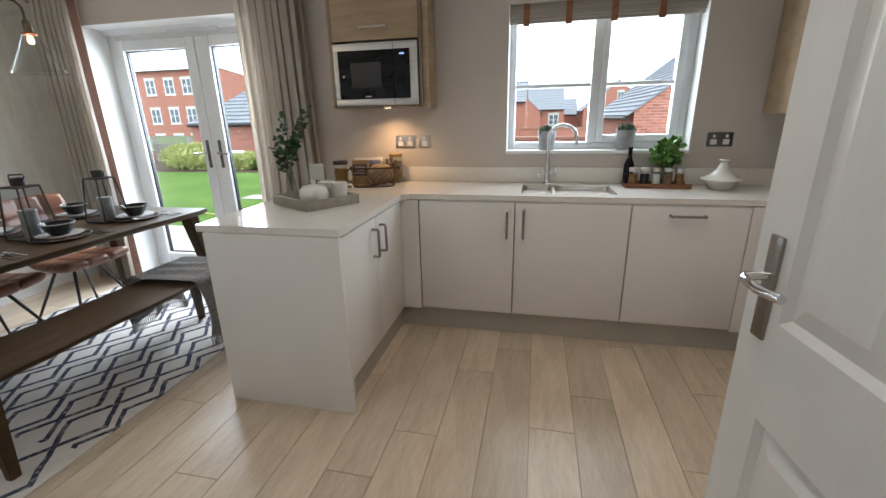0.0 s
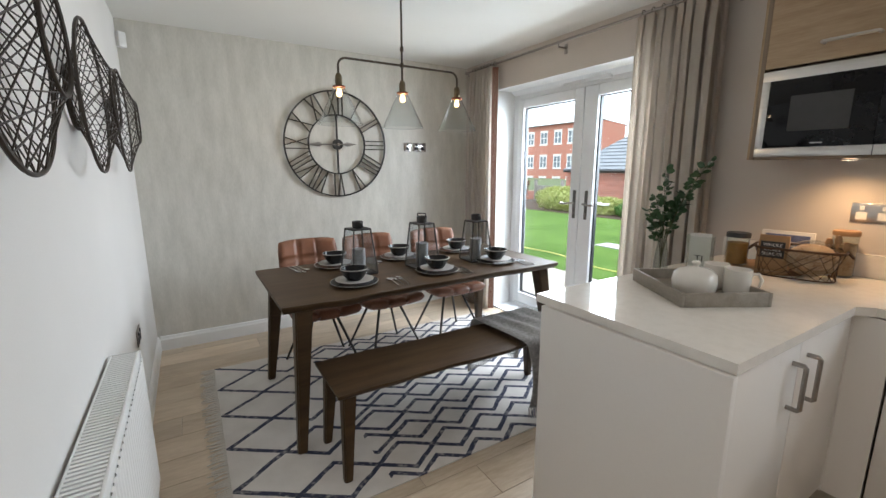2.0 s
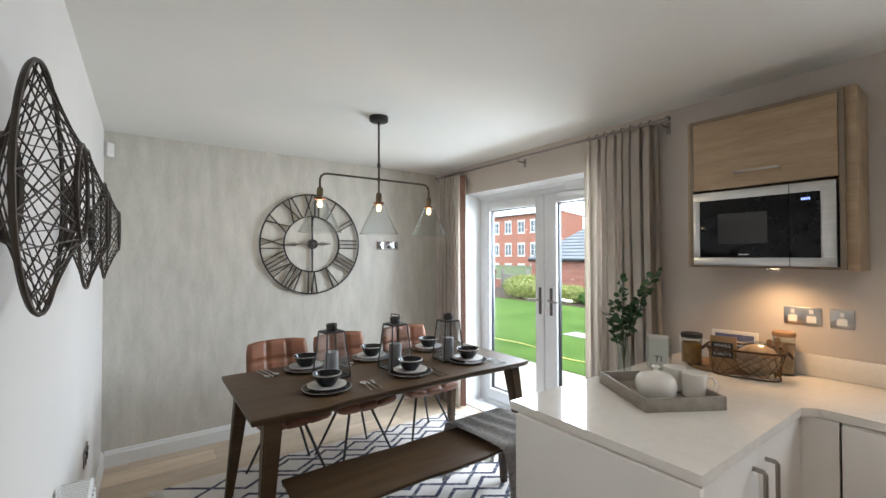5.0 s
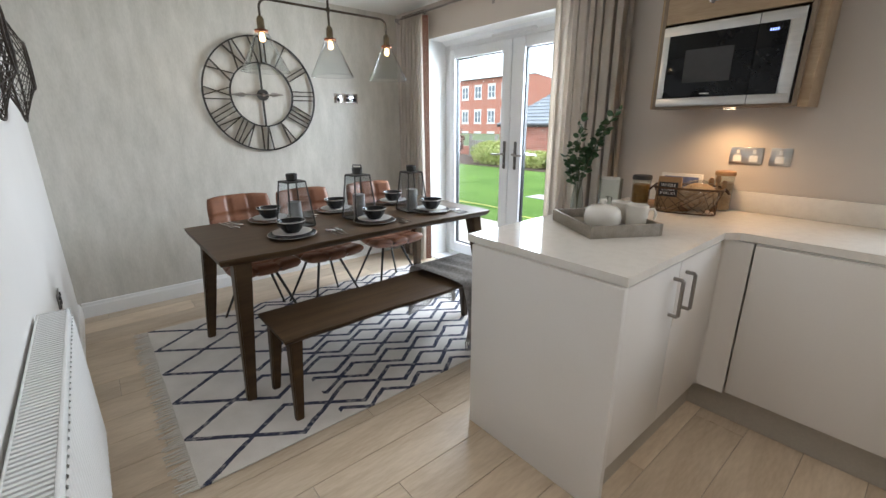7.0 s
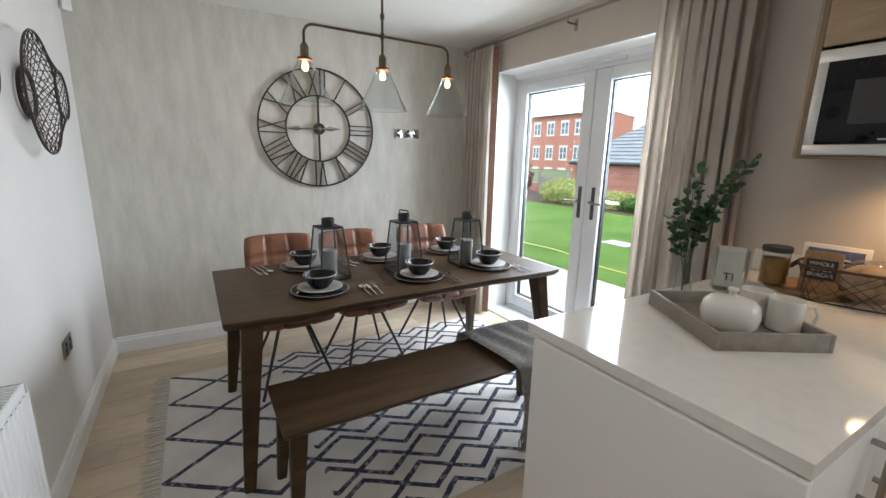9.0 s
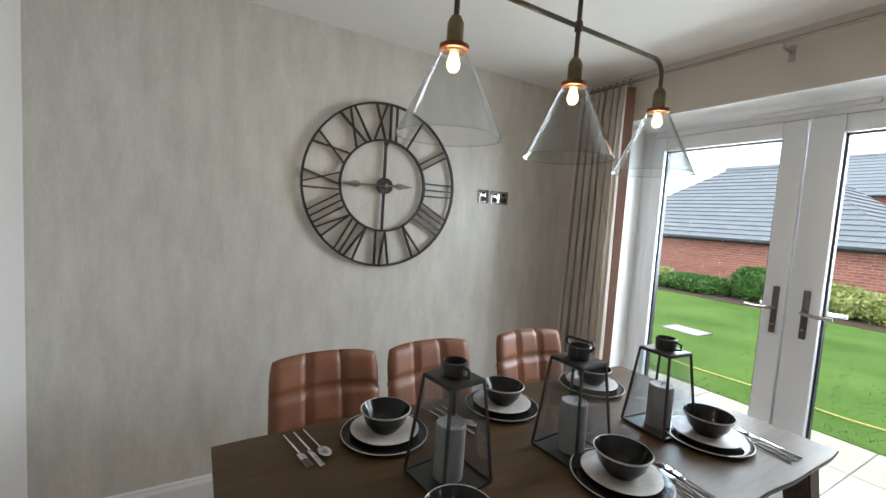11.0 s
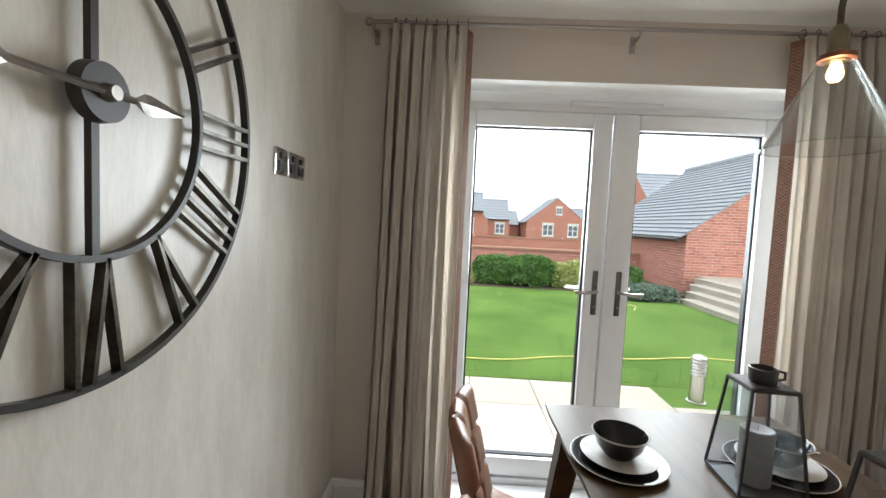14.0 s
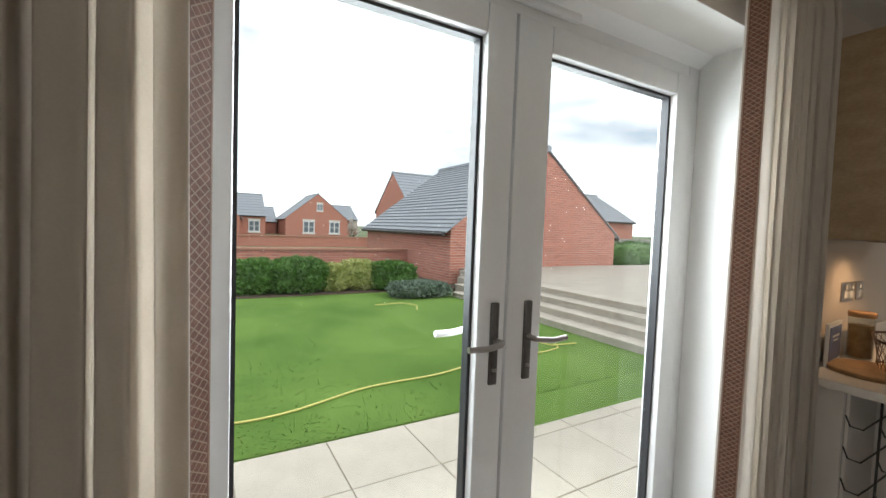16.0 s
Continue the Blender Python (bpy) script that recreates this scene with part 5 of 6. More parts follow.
def wall_basket(x):
    g = thing("wire_wall_basket", (x, YS + .012, 1.628), "round dark brown woven wire wall ornament", "wall ornament", "wire wall ornaments")
    R, rb, rf, dm, df = .247, .10, .10, .055, .115
    bm = bmesh.new()

    def circle(r, y, n=72):
        return [Vector((r * math.cos(2 * math.pi * k / n), y, r * math.sin(2 * math.pi * k / n))) for k in range(n)]
    big, back, front = circle(R, dm), circle(rb, 0.004), circle(rf, df)
    add_tube(bm, big, .005, 6, True)
    add_tube(bm, back, .009, 6, True)
    add_tube(bm, front, .0045, 6, True)
    for k in range(0, 72, 3):
        for s in (-9, 9):
            for small in (back, front):
                add_tube(bm, [small[k], big[(k + s) % 72]], .0018, 4)
    put("wire_body", bm, M["basket_wire"], g, smooth=True)


for x in (-.43, -1.245, -2.08):
    wall_basket(x)


def radiator():
    g = thing("radiator", (0, YS, 0), "white panel radiator with a slotted top grille", "radiator")
    x0, x1, z0, z1 = -1.17, .15, .15, .73
    bm = bmesh.new()
    n = int((x1 - x0) / .033)
    pts = []
    for k in range(n + 1):
        xx = x0 + (x1 - x0) * k / n
        pts += [(xx - .010, .098), (xx - .004, .103), (xx + .004, .103), (xx + .010, .098)]
    A = [bm.verts.new((x, y, z0 + .03)) for x, y in pts]
    B = [bm.verts.new((x, y, z1 - .03)) for x, y in pts]
    for i in range(len(pts) - 1):
        bm.faces.new((A[i], A[i + 1], B[i + 1], B[i]))
    add_box(bm, x0, x1, .088, .0975, z0, z1, .004)
    add_box(bm, x0, x1, .010, .016, z0, z1, .003)
    put("panel", bm, M["trim"], g, smooth=True)
    bm = bmesh.new()
    m = int((x1 - x0) / .0165)
    for k in range(m):
        xx = x0 + .01 + (x1 - x0 - .02) * k / m
        add_box(bm, xx, xx + .0085, .016, .088, z1 - .006, z1 - .001)
    put("top_grille", bm, M["trim"], g, kind="stuff")
    boxes("side_cover", [(x0 - .004, x0, .010, .1, z0 + .02, z1), (x1, x1 + .004, .010, .1, z0 + .02, z1)], M["trim"], g)
    boxes("fins", [(x0 + .02, x1 - .02, .045, .08, z0 + .03, z1 - .03)], M["zinc"], g)
    boxes("bracket", [(x0 + .15, x0 + .18, .0, .010, .2, .68), (x1 - .18, x1 - .15, .0, .010, .2, .68)], M["trim"], g)
    bm = bmesh.new()
    add_tube(bm, [(x0 - .03, .065, 0), (x0 - .03, .065, .19), (x0, .065, .19)], .0075, 8)
    put("pipe", bm, M["trim"], g, smooth=True)


radiator()
sensor = thing("alarm_sensor", (XW + .02, YS + .02, 2.25), "small white alarm sensor in the wall corner", "alarm sensor", turn=-45)
boxes("housing", [(-.028, .028, -.012, .03, -.05, .05)], M["plastic"], sensor, bevel=.008)


def curtain(x0, x1, trim_right, folds, lbl):
    """Deep rounded folds hanging from rings, with a braided leading edge."""
    g = thing("curtain", (0, 3.965, 0), lbl, "curtain", "curtains at the doors")
    rnd = random.Random(folds)
    per, levels = 26, (.012, .3, .7, 1.1, 1.5, 1.9, 2.15, 2.24, 2.292)
    widths = [rnd.uniform(.7, 1.3) for k in range(folds)]
    depth = [rnd.uniform(.8, 1.15) for k in range(folds + 1)]
    ends = [0]
    for w in widths:
        ends.append(ends[-1] + w / sum(widths))
    s = 1 if trim_right else -1
    start, far = (x1 - .03, x0) if trim_right else (x0 + .03, x1)
    bm = bmesh.new()
    cols = []
    for i in range(folds * per + 1):
        k, ph = min(i // per, folds - 1), 2 * math.pi * (i % per if i < folds * per else per) / per
        u = ends[k] + (ends[k + 1] - ends[k]) * ph / (2 * math.pi)
        w = abs(far - start) * (ends[k + 1] - ends[k])
        col = []
        for z in levels:
            low = 1 - z / 2.3
            amp = (.046 + .016 * low) * (depth[k] + (depth[k + 1] - depth[k]) * ph / (2 * math.pi)) * (1 if z < 2.2 else .75)
            flare = 1 + (.14 if trim_right else .07) * low
            sway = .010 * math.sin(k * 2.1 + z * 1.7) * low
            x = start + (far - start) * u * flare - math.copysign(w * .225, far - start) * math.sin(2 * ph) + sway
            y = -.012 - amp * math.sin(ph) - .2 * amp * math.sin(3 * ph)
            col.append(bm.verts.new((x, y, z)))
        cols.append(col)
    for a, b in zip(cols, cols[1:]):
        for q in range(len(levels) - 1):
            bm.faces.new((a[q], b[q], b[q + 1], a[q + 1]))
    bmesh.ops.solidify(bm, geom=bm.faces[:], thickness=.003)
    put("cloth", bm, M["curtain"], g, smooth="all")
    # braid and lining turned along the leading edge
    ex = x1 if trim_right else x0
    back, front = Vector((ex, .022, 0)), Vector((ex - s * .030, -.026, 0))
    out = Vector((s * .85, -.53, 0)) * .003

    def strip(p, q, lift, thick):
        b = bmesh.new()
        foot = [p + out * lift, q + out * lift, q + out * (lift - thick), p + out * (lift - thick)]
        lo, hi = [b.verts.new(v + Vector((0, 0, .02))) for v in foot], [b.verts.new(v + Vector((0, 0, 2.285))) for v in foot]
        b.faces.new(lo), b.faces.new(hi)
        for e in range(4):
            b.faces.new((lo[e], lo[(e + 1) % 4], hi[(e + 1) % 4], hi[e]))
        return b
    put("braid", strip(back, front, 1.0, 1.0), M["braid"], g)
    put("lining", strip(back + Vector((s * -.004, .008, 0)), back.lerp(front, .9) + Vector((s * -.004, .003, 0)), 0, 1.2), M["lining"], g)
    bm = bmesh.new()
    for k in range(150):
        z = .03 + k * .01485
        for a, b in ((.12, .5), (.5, .12), (.5, .88), (.88, .5)):
            p, q = back.lerp(front, a) + out * 1.3, back.lerp(front, b) + out * 1.3
            bm.faces.new([bm.verts.new(v) for v in (p + Vector((0, 0, z)), p + Vector((0, 0, z + .0022)), q + Vector((0, 0, z + .0170)), q + Vector((0, 0, z + .0148)))])
    for e in (.04, .96):
        p, q = back.lerp(front, e - .03) + out * 1.3, back.lerp(front, e + .03) + out * 1.3
        bm.faces.new([bm.verts.new(v) for v in (p + Vector((0, 0, .03)), q + Vector((0, 0, .03)), q + Vector((0, 0, 2.28)), p + Vector((0, 0, 2.28)))])
    put("braid_thread", bm, M["braid_light"], g, kind="stuff")
    for k in range(8):
        bm = bmesh.new()
        x = x0 + (x1 - x0) * (k + .5) / 8
        add_tube(bm, [(x + .0, .018 * math.cos(a), 2.315 + .018 * math.sin(a)) for a in [q * math.pi / 6 for q in range(12)]], .0022, 5, True)
        add_tube(bm, [(x, 0, 2.298), (x, 0, 2.27)], .002, 5)
        put("ring", bm, M["bronze"], g, smooth=True)


curtain(-2.865, -2.495, True, 7, "beige lined full-length curtain with brown braid edge")
curtain(-1.10, -.60, False, 8, "beige lined full-length curtain with brown braid edge")
rail = thing("curtain_rail", (0, 3.965, 2.315), "thin antique brass curtain pole with ball ends", "curtain rail")
bm = bmesh.new()
add_tube(bm, [(-2.95, 0, 0), (-.54, 0, 0)], .009, 12)
for x in (-2.965, -.525):
    add_lathe(bm, [(0, -.02), (.014, -.014), (.019, 0), (.014, .014), (0, .02)], 14, (x, 0, 0))
put("pole", bm, M["handle"], rail, smooth=True)
for x in (-2.94, -1.76, -.56):
    bm = bmesh.new()
    add_tube(bm, [(x, 0, -.008), (x, 0, -.03), (x, .083, -.03)], .006, 8)
    add_box(bm, x - .012, x + .012, .079, .0845, -.07, .0)
    put("bracket", bm, M["handle"], rail, smooth=True)

# rug with fringe
rug = thing("rug", (-1.675, 2.66, 0), "cream wool rug with navy diamond pattern and fringed end", "rug")
bm = bmesh.new()
add_box(bm, -.835, .835, -1.14, 1.14, .0005, .008, .003)
put("pile", bm, rug_material(), rug, smooth=True)
rnd = random.Random(3)
bm = bmesh.new()
for s in (-1, 1):
    for k in range(130):
        x = -.83 + 1.66 * k / 129
        y = s * 1.138
        dx = rnd.uniform(-.02, .02)
        add_tube(bm, [(x, y, .005), (x + dx * .4, y + s * .03, .006), (x + dx, y + s * rnd.uniform(.06, .095), .0045)], .0042, 4, r_end=.003)
put("fringe", bm, M["lining"], rug, kind="stuff")


def throw():
    g = thing("throw_blanket", (-1.16, 3.13, RUGZ), "grey knitted throw draped over the bench end", "blanket")
    bm = bmesh.new()
    nu, nv = 40, 40
    rows = []
    zb = .445
    for i in range(nu + 1):
        u = -0.55 + 1.16 * i / nu            # across the bench, over both long sides
        row = []
        for j in range(nv + 1):
            v = j / nv
            half = .225
            w = noise.noise(Vector((u * 5, v * 4, .3))) * .012
            if abs(u) <= half:
                x, z = u, zb + .012 + w * .6 + .006 * math.sin(v * 22)
            else:
                d = abs(u) - half
                x = math.copysign(half + .014 + .03 * math.sin(d * 6) + .018 * math.sin(v * 13) * min(1, d * 6), u)
                z = zb + .006 - d * (.88 + .10 * math.sin(v * 7 + 1))
            y = -.17 + .44 * v + .03 * math.sin(u * 4) + .02 * noise.noise(Vector((v * 3, u * 3, 2)))
            row.append(bm.verts.new((x, y, z)))
        rows.append(row)
    for i in range(nu):
        for j in range(nv):
            bm.faces.new((rows[i][j], rows[i + 1][j], rows[i + 1][j + 1], rows[i][j + 1]))
    ends = [tuple(v.co) for v in rows[0]] + [tuple(v.co) for v in rows[-1]]
    bmesh.ops.solidify(bm, geom=bm.faces[:], thickness=.009)
    put("cloth", bm, M["throw"], g, smooth="all")
    bm = bmesh.new()
    for (x, y, z) in ends:
        add_tube(bm, [(x, y, z), (x, y + .004, z - .03), (x + .004, y, z - .06)], .003, 4)
    put("fringe", bm, M["throw"], g, kind="stuff")


throw()


# ---- garden ----
GZ = -.12
boxes("ground", [(-900, 900, 4.36, 1500, GZ - .6, GZ - .06)], M["field"], label="far ground reaching the horizon", category="ground", kind="structure")
lawn = boxes("lawn", [(-16, 2.45, 6.22, 12.4, GZ - .06, GZ), (-.55, 2.6, 5.74, 6.22, GZ - .06, GZ - .001)], M["lawn"], label="bright green mown lawn", category="lawn", kind="structure")
boxes("flower_bed", [(-16, 3.4, 12.4, 16.0, GZ - .06, GZ + .01)], M["soil"], label="brown soil bed below the hedge", category="flower bed", kind="structure")
rs = np.random.RandomState(5)
N = 26000
gx, gy = rs.uniform(-5.5, 2.4, N), 6.22 + rs.uniform(0, 1, N) ** 1.6 * 6.0
ok = ~((gx > -.55) & (gy < 5.74))
ang, hgt, wid = rs.uniform(0, 6.28, N), rs.uniform(.004, .010, N), rs.uniform(.003, .007, N)
ca, sa = np.cos(ang) * wid, np.sin(ang) * wid
lean = rs.uniform(-.008, .008, (N, 2))
V = np.stack([np.stack([gx - ca, gy - sa, np.full(N, GZ)], 1), np.stack([gx + ca, gy + sa, np.full(N, GZ)], 1), np.stack([gx + lean[:, 0], gy + lean[:, 1], GZ + hgt], 1)], 1).reshape(-1, 3)
me = bpy.data.meshes.new("grass_blades")
me.from_pydata(V.tolist(), [], np.arange(3 * N).reshape(-1, 3).tolist())
me.materials.append(M["lawn"])
me.normals_split_custom_set_from_vertices([(0.0, 0.0, 1.0)] * (3 * N))
tagged(new("grass_blades", me), "short green grass blades of the lawn", "grass", kind="stuff")


def bush(x, y, rx, ry, h, material, lbl, leaves, seed, size=.05, name="shrub", grp="garden shrubs", boxy=.4):
    h *= .76 if x < 10 else 1
    g = thing(name, (x, y, GZ), lbl, "shrub", grp)
    rnd = random.Random(seed)
    bm, places = bmesh.new(), []
    bmesh.ops.create_icosphere(bm, subdivisions=3, radius=1)

    def shape(d):
        k = max(abs(d.x), abs(d.y), abs(d.z))
        d = d.lerp(d / k * .92, boxy)
        w = 1 + .13 * noise.noise(d * 2.3 + Vector((seed, 0, 0))) + .08 * noise.noise(d * 6 + Vector((0, seed, 0)))
        return Vector((d.x * rx * w, d.y * ry * w, h / 2 + d.z * h / 2 * w))
    for v in bm.verts:
        v.co = shape(v.co.normalized()) * .93
        v.co.z = max(0, v.co.z)
    put("inner_foliage", bm, material, g, smooth="all")
    bm = bmesh.new()
    for k in range(leaves):
        d = Vector((rnd.gauss(0, 1), rnd.gauss(0, 1), rnd.gauss(0, 1) + .2)).normalized()
        p = shape(d)
        if p.z < 0.02:
            continue
        o = (d + Vector((rnd.uniform(-.8, .8), rnd.uniform(-.8, .8), rnd.uniform(-.4, 1.0)))).normalized()
        places.append((p * rnd.uniform(.9, 1.0), o))
    leaf_cloud(bm, places, size, rnd)
    put("leaves", bm, material, g, kind="stuff")


H1, H2, H3 = M["hedge"], M["hedge_yellow"], M["lavender"]
for k, (x, y, rx, ry, h, m, lbl, n) in enumerate((
        (-1.55, 13.1, .55, .5, .95, H1, "clipped dark green hedge shrub", 2600), (-.65, 13.0, .65, .55, 1.0, H1, "clipped dark green hedge shrub", 2800),
        (.15, 13.0, .33, .4, .80, H2, "pale yellow variegated shrub in the bed", 1600), (.75, 13.1, .42, .45, .92, H2, "yellow-green variegated shrub in the bed", 1800),
        (1.55, 12.9, .62, .5, .88, H1, "clipped dark green hedge shrub", 2400), (1.75, 11.7, .75, .45, .42, H3, "low grey-green lavender clump", 2200),
        (-2.35, 13.0, .35, .3, .35, H2, "low yellow-green shrub in the bed", 900), (-3.2, 13.6, .8, .6, .75, H2, "loose yellow-green shrub by the wall", 2000),
        (-4.3, 13.5, .7, .6, .85, H2, "loose yellow-green shrub by the wall", 2000), (-5.6, 13.6, .55, .5, 1.05, H1, "clipped dark green hedge shrub", 2000),
        (-7.0, 13.4, .9, .6, .55, H1, "low dark green hedge shrub", 1800), (-8.6, 13.4, .9, .6, .7, H2, "yellow-green garden shrub by the wall", 2200), (-10.2, 13.3, 1.0, .7, 1.1, H2, "large yellow-green garden shrub by the wall", 2600),
        (-14.2, 14.0, 1.0, .6, 1.9, M["red_leaf"], "tall reddish-brown shrub by the gate", 2000), (15.5, 16.2, 1.6, .8, 1.3, H1, "green shrub by the fence", 1500))):
    bush(x, y, rx, ry, h, m, lbl, n, k + 1, size=.075 if h > .5 else .06)


def roof_slope(bm, a, b, c, d, rows):
    """Overlapping tile courses from the eave a-b up to the ridge d-c."""
    a, b, c, d = (Vector(v) for v in (a, b, c, d))
    nrm = (b - a).cross(d - a).normalized()
    if nrm.z < 0:
        nrm = -nrm
    for k in range(rows):
        f0, f1 = k / rows, (k + 1) / rows
        p, q, r, s = a.lerp(d, f0), b.lerp(c, f0), b.lerp(c, f1), a.lerp(d, f1)
        lo = [bm.verts.new(v) for v in (p, q, r, s)]
        hi = [bm.verts.new(v) for v in (p + nrm * .05, q + nrm * .05, r + nrm * .015, s + nrm * .015)]
        bm.faces.new(hi), bm.faces.new(lo[::-1])
        for i in range(4):
            j = (i + 1) % 4
            bm.faces.new((lo[i], lo[j], hi[j], hi[i]))


def far_window(parent, x, y, z, w, h, face="y"):
    """A white casement window with sill on a wall that faces -y or -x."""
    turn = 0 if face == "y" else -90
    win = new("window")
    win.parent, win.location, win.rotation_euler = parent, (x, y, z), (0, 0, radians(turn))
    t = w * .09
    boxes("casement", [(-w / 2, -w / 2 + t, -.05, .02, 0, h), (w / 2 - t, w / 2, -.05, .02, 0, h), (-w / 2 + t, w / 2 - t, -.05, .02, h - t, h), (-w / 2 + t, w / 2 - t, -.05, .02, 0, t), (-t / 2, t / 2, -.045, .02, t, h - t), (-w / 2 + t, w / 2 - t, -.04, .02, h * .5 - t * .3, h * .5 + t * .3)], M["upvc"], win)
    boxes("glass", [(-w / 2 + t, w / 2 - t, -.012, 0, t, h - t)], M["far_window"], win)
    boxes("sill", [(-w * .58, w * .58, -.09, .02, -.14, -.001), (-w * .56, w * .56, -.03, .02, h + .001, h + .2)], M["lining"], win)


def house(x0, x1, y0, y1, base, eave, ridge, along, lbl, windows=(), brick=None, rows=16, name="house", over=.25, side=(), hip=0.0):
    """A gabled brick building; along: the axis of its ridge."""
    g = thing(name, ((x0 + x1) / 2, (y0 + y1) / 2, base), lbl, "house" if name == "house" else "garage")
    cx, cy = (x0 + x1) / 2, (y0 + y1) / 2
    hx, hy, e, r = (x1 - x0) / 2, (y1 - y0) / 2, eave - base, ridge - base
    bm = bmesh.new()
    if hip:
        add_box(bm, -hx, hx, -hy, hy, 0, e)
    elif along == "y":
        add_prism(bm, [(-hx, 0), (hx, 0), (hx, e), (0, r - .02), (-hx, e)], "y", -hy, hy)
    else:
        add_prism(bm, [(-hy, 0), (hy, 0), (hy, e), (0, r - .02), (-hy, e)], "x", -hx, hx)
    put("brick_wall", bm, brick or M["brick"], g)
    bm = bmesh.new()
    slope = (r - e) / (hx if along == "y" else hy)
    if along == "y":
        for s in (-1, 1):
            roof_slope(bm, (s * (hx + over), -hy - .06, e - slope * over + .02), (s * (hx + over), hy + .06, e - slope * over + .02), (0, hy + .06, r + .02), (0, -hy - .06, r + .02), rows)
        add_tube(bm, [(0, -hy - .1, r + .04), (0, hy + .1, r + .04)], .11, 8)
    else:
        for s in (-1, 1):
            roof_slope(bm, (-hx - .06, s * (hy + over), e - slope * over + .02), (hx + .06, s * (hy + over), e - slope * over + .02), (hx + .06 - hip, 0, r + .02), (-hx - .06 + hip, 0, r + .02), rows)
            if hip:
                roof_slope(bm, (s * (hx + .06), -hy - over, e - slope * over + .02), (s * (hx + .06), hy + over, e - slope * over + .02), (s * (hx + .06 - hip), .01, r + .02), (s * (hx + .06 - hip), -.01, r + .02), rows)
        add_tube(bm, [(-hx - .1 + hip, 0, r + .04), (hx + .1 - hip, 0, r + .04)], .11, 8)
    put("roof", bm, M["slate"], g)
    bm = bmesh.new()
    z = e - slope * over - .03
    for s in (-1, 1):
        add_tube(bm, [(s * (hx + over + .04), -hy, z), (s * (hx + over + .04), hy, z)] if along == "y" else [(-hx, s * (hy + over + .04), z), (hx, s * (hy + over + .04), z)], .055, 6)
    put("gutter", bm, M["black_metal"], g)
    for wx, wz, w, h in windows:
        far_window(g, wx - cx, -hy, wz - base, w, h)
    for wy, wz, w, h in side:
        far_window(g, -hx, wy - cy, wz - base, w, h, "x")
    return g


# garage beside the raised deck
DZ = .32
house(3.45, 10.3, 13.25, 20.0, GZ, 1.42, 4.0, "y", "red brick garage with grey tiled gable roof", name="garage", rows=22, over=.18)
# low building beyond the other side of the lawn
house(-12.6, -3.75, 16.0, 23.0, GZ - .5, 1.40, 3.9, "x", "low red brick garage with grey tiled hipped roof", name="garage", rows=18, over=.15, hip=3.2)
# garden wall
gw = boxes("garden_wall", [(-3.74, 3.44, 16.0, 16.22, GZ, .62)], M["brick"], label="low red brick garden wall with coping", category="wall", kind="structure")
boxes("coping", [(-3.74, 3.44, 15.96, 16.26, .621, .70)], M["coping"], gw, bevel=.01)
bw = boxes("boundary_wall", [(-16.5, -12.61, 16.0, 16.22, GZ - .5, .3)], M["brick"], label="low red brick boundary wall", category="wall", kind="structure")

# far houses
fw = boxes("far_wall", [(-6.0, 10.2, 33, 33.25, -.7, .5)], M["brick_far"], label="far red brick wall before the houses", category="wall", kind="structure")
boxes("coping", [(-6.0, 10.2, 32.95, 33.3, .501, .58)], M["coping"], fw)
house(-8.0, 4.3, 60, 68, -3, 2.3, 5.0, "x", "far red brick house with grey roof", [(-5.5, .2, 1.5, 1.5), (-1.2, .2, 1.4, 1.5), (3.0, .2, 1.3, 1.4)], M["brick_far"], 8)
house(-2.9, 1.3, 58.3, 60, -3, 1.9, 3.9, "y", "front gable of a far red brick house", [(-1.0, .1, 1.3, 1.5)], M["brick_far"], 6)
house(6.7, 14.8, 60, 68, -3, 2.1, 5.4, "y", "far red brick gabled house with white windows", [(9.6, .2, 1.5, 1.6), (13.0, .2, 1.4, 1.6), (9.6, -2.6, 1.5, 1.5), (13.0, -2.6, 1.4, 1.5), (11.0, 3.2, .8, .9)], M["brick_far"], 10)
house(4.6, 6.5, 66, 74, -3, 1.6, 3.6, "x", "far small red brick house", [], M["brick_far"], 6)
house(15.0, 19.5, 70, 78, -3, 2.4, 4.6, "x", "far brick house with grey roof", [], M["brick_far"], 6)
house(10.6, 18.0, 31, 38, -1, 2.8, 5.7, "x", "red brick house behind the garage", [], M["brick_far"], 12)
house(20.5, 29.0, 26, 34, -1, 2.6, 4.9, "x", "red brick house beyond the deck", [], M["brick_far"], 12)
house(-11.0, -4.3, 30, 38, -1, 3.9, 6.3, "x", "large red brick house beyond the garage", [], M["brick_far"], 12)
house(-3.3, -.2, 44, 52, -2, 2.8, 4.7, "x", "far red brick house with grey roof", [(-1.6, .6, 1.0, 1.2)], M["brick_far"], 8)
house(-53.5, -41.5, 50, 60, -4, 7.9, 8.4, "x", "three-storey red brick building with white windows",
      [(x, z, 1.5, 1.9) for z in (-1.9, 1.4, 5.0) for x in (-51.5, -48.6, -45.7, -43.0)], M["brick_far"], 4, over=.4)
tree_g = thing("tree", (16.2, 62, -3), "far bare pale tree between houses", "tree")
rnd = random.Random(11)
tb, lb = bmesh.new(), bmesh.new()
add_tube(tb, [(0, 0, 0), (.1, 0, 2.5), (0, .1, 5.0)], .16, 7, r_end=.05)
pl = []
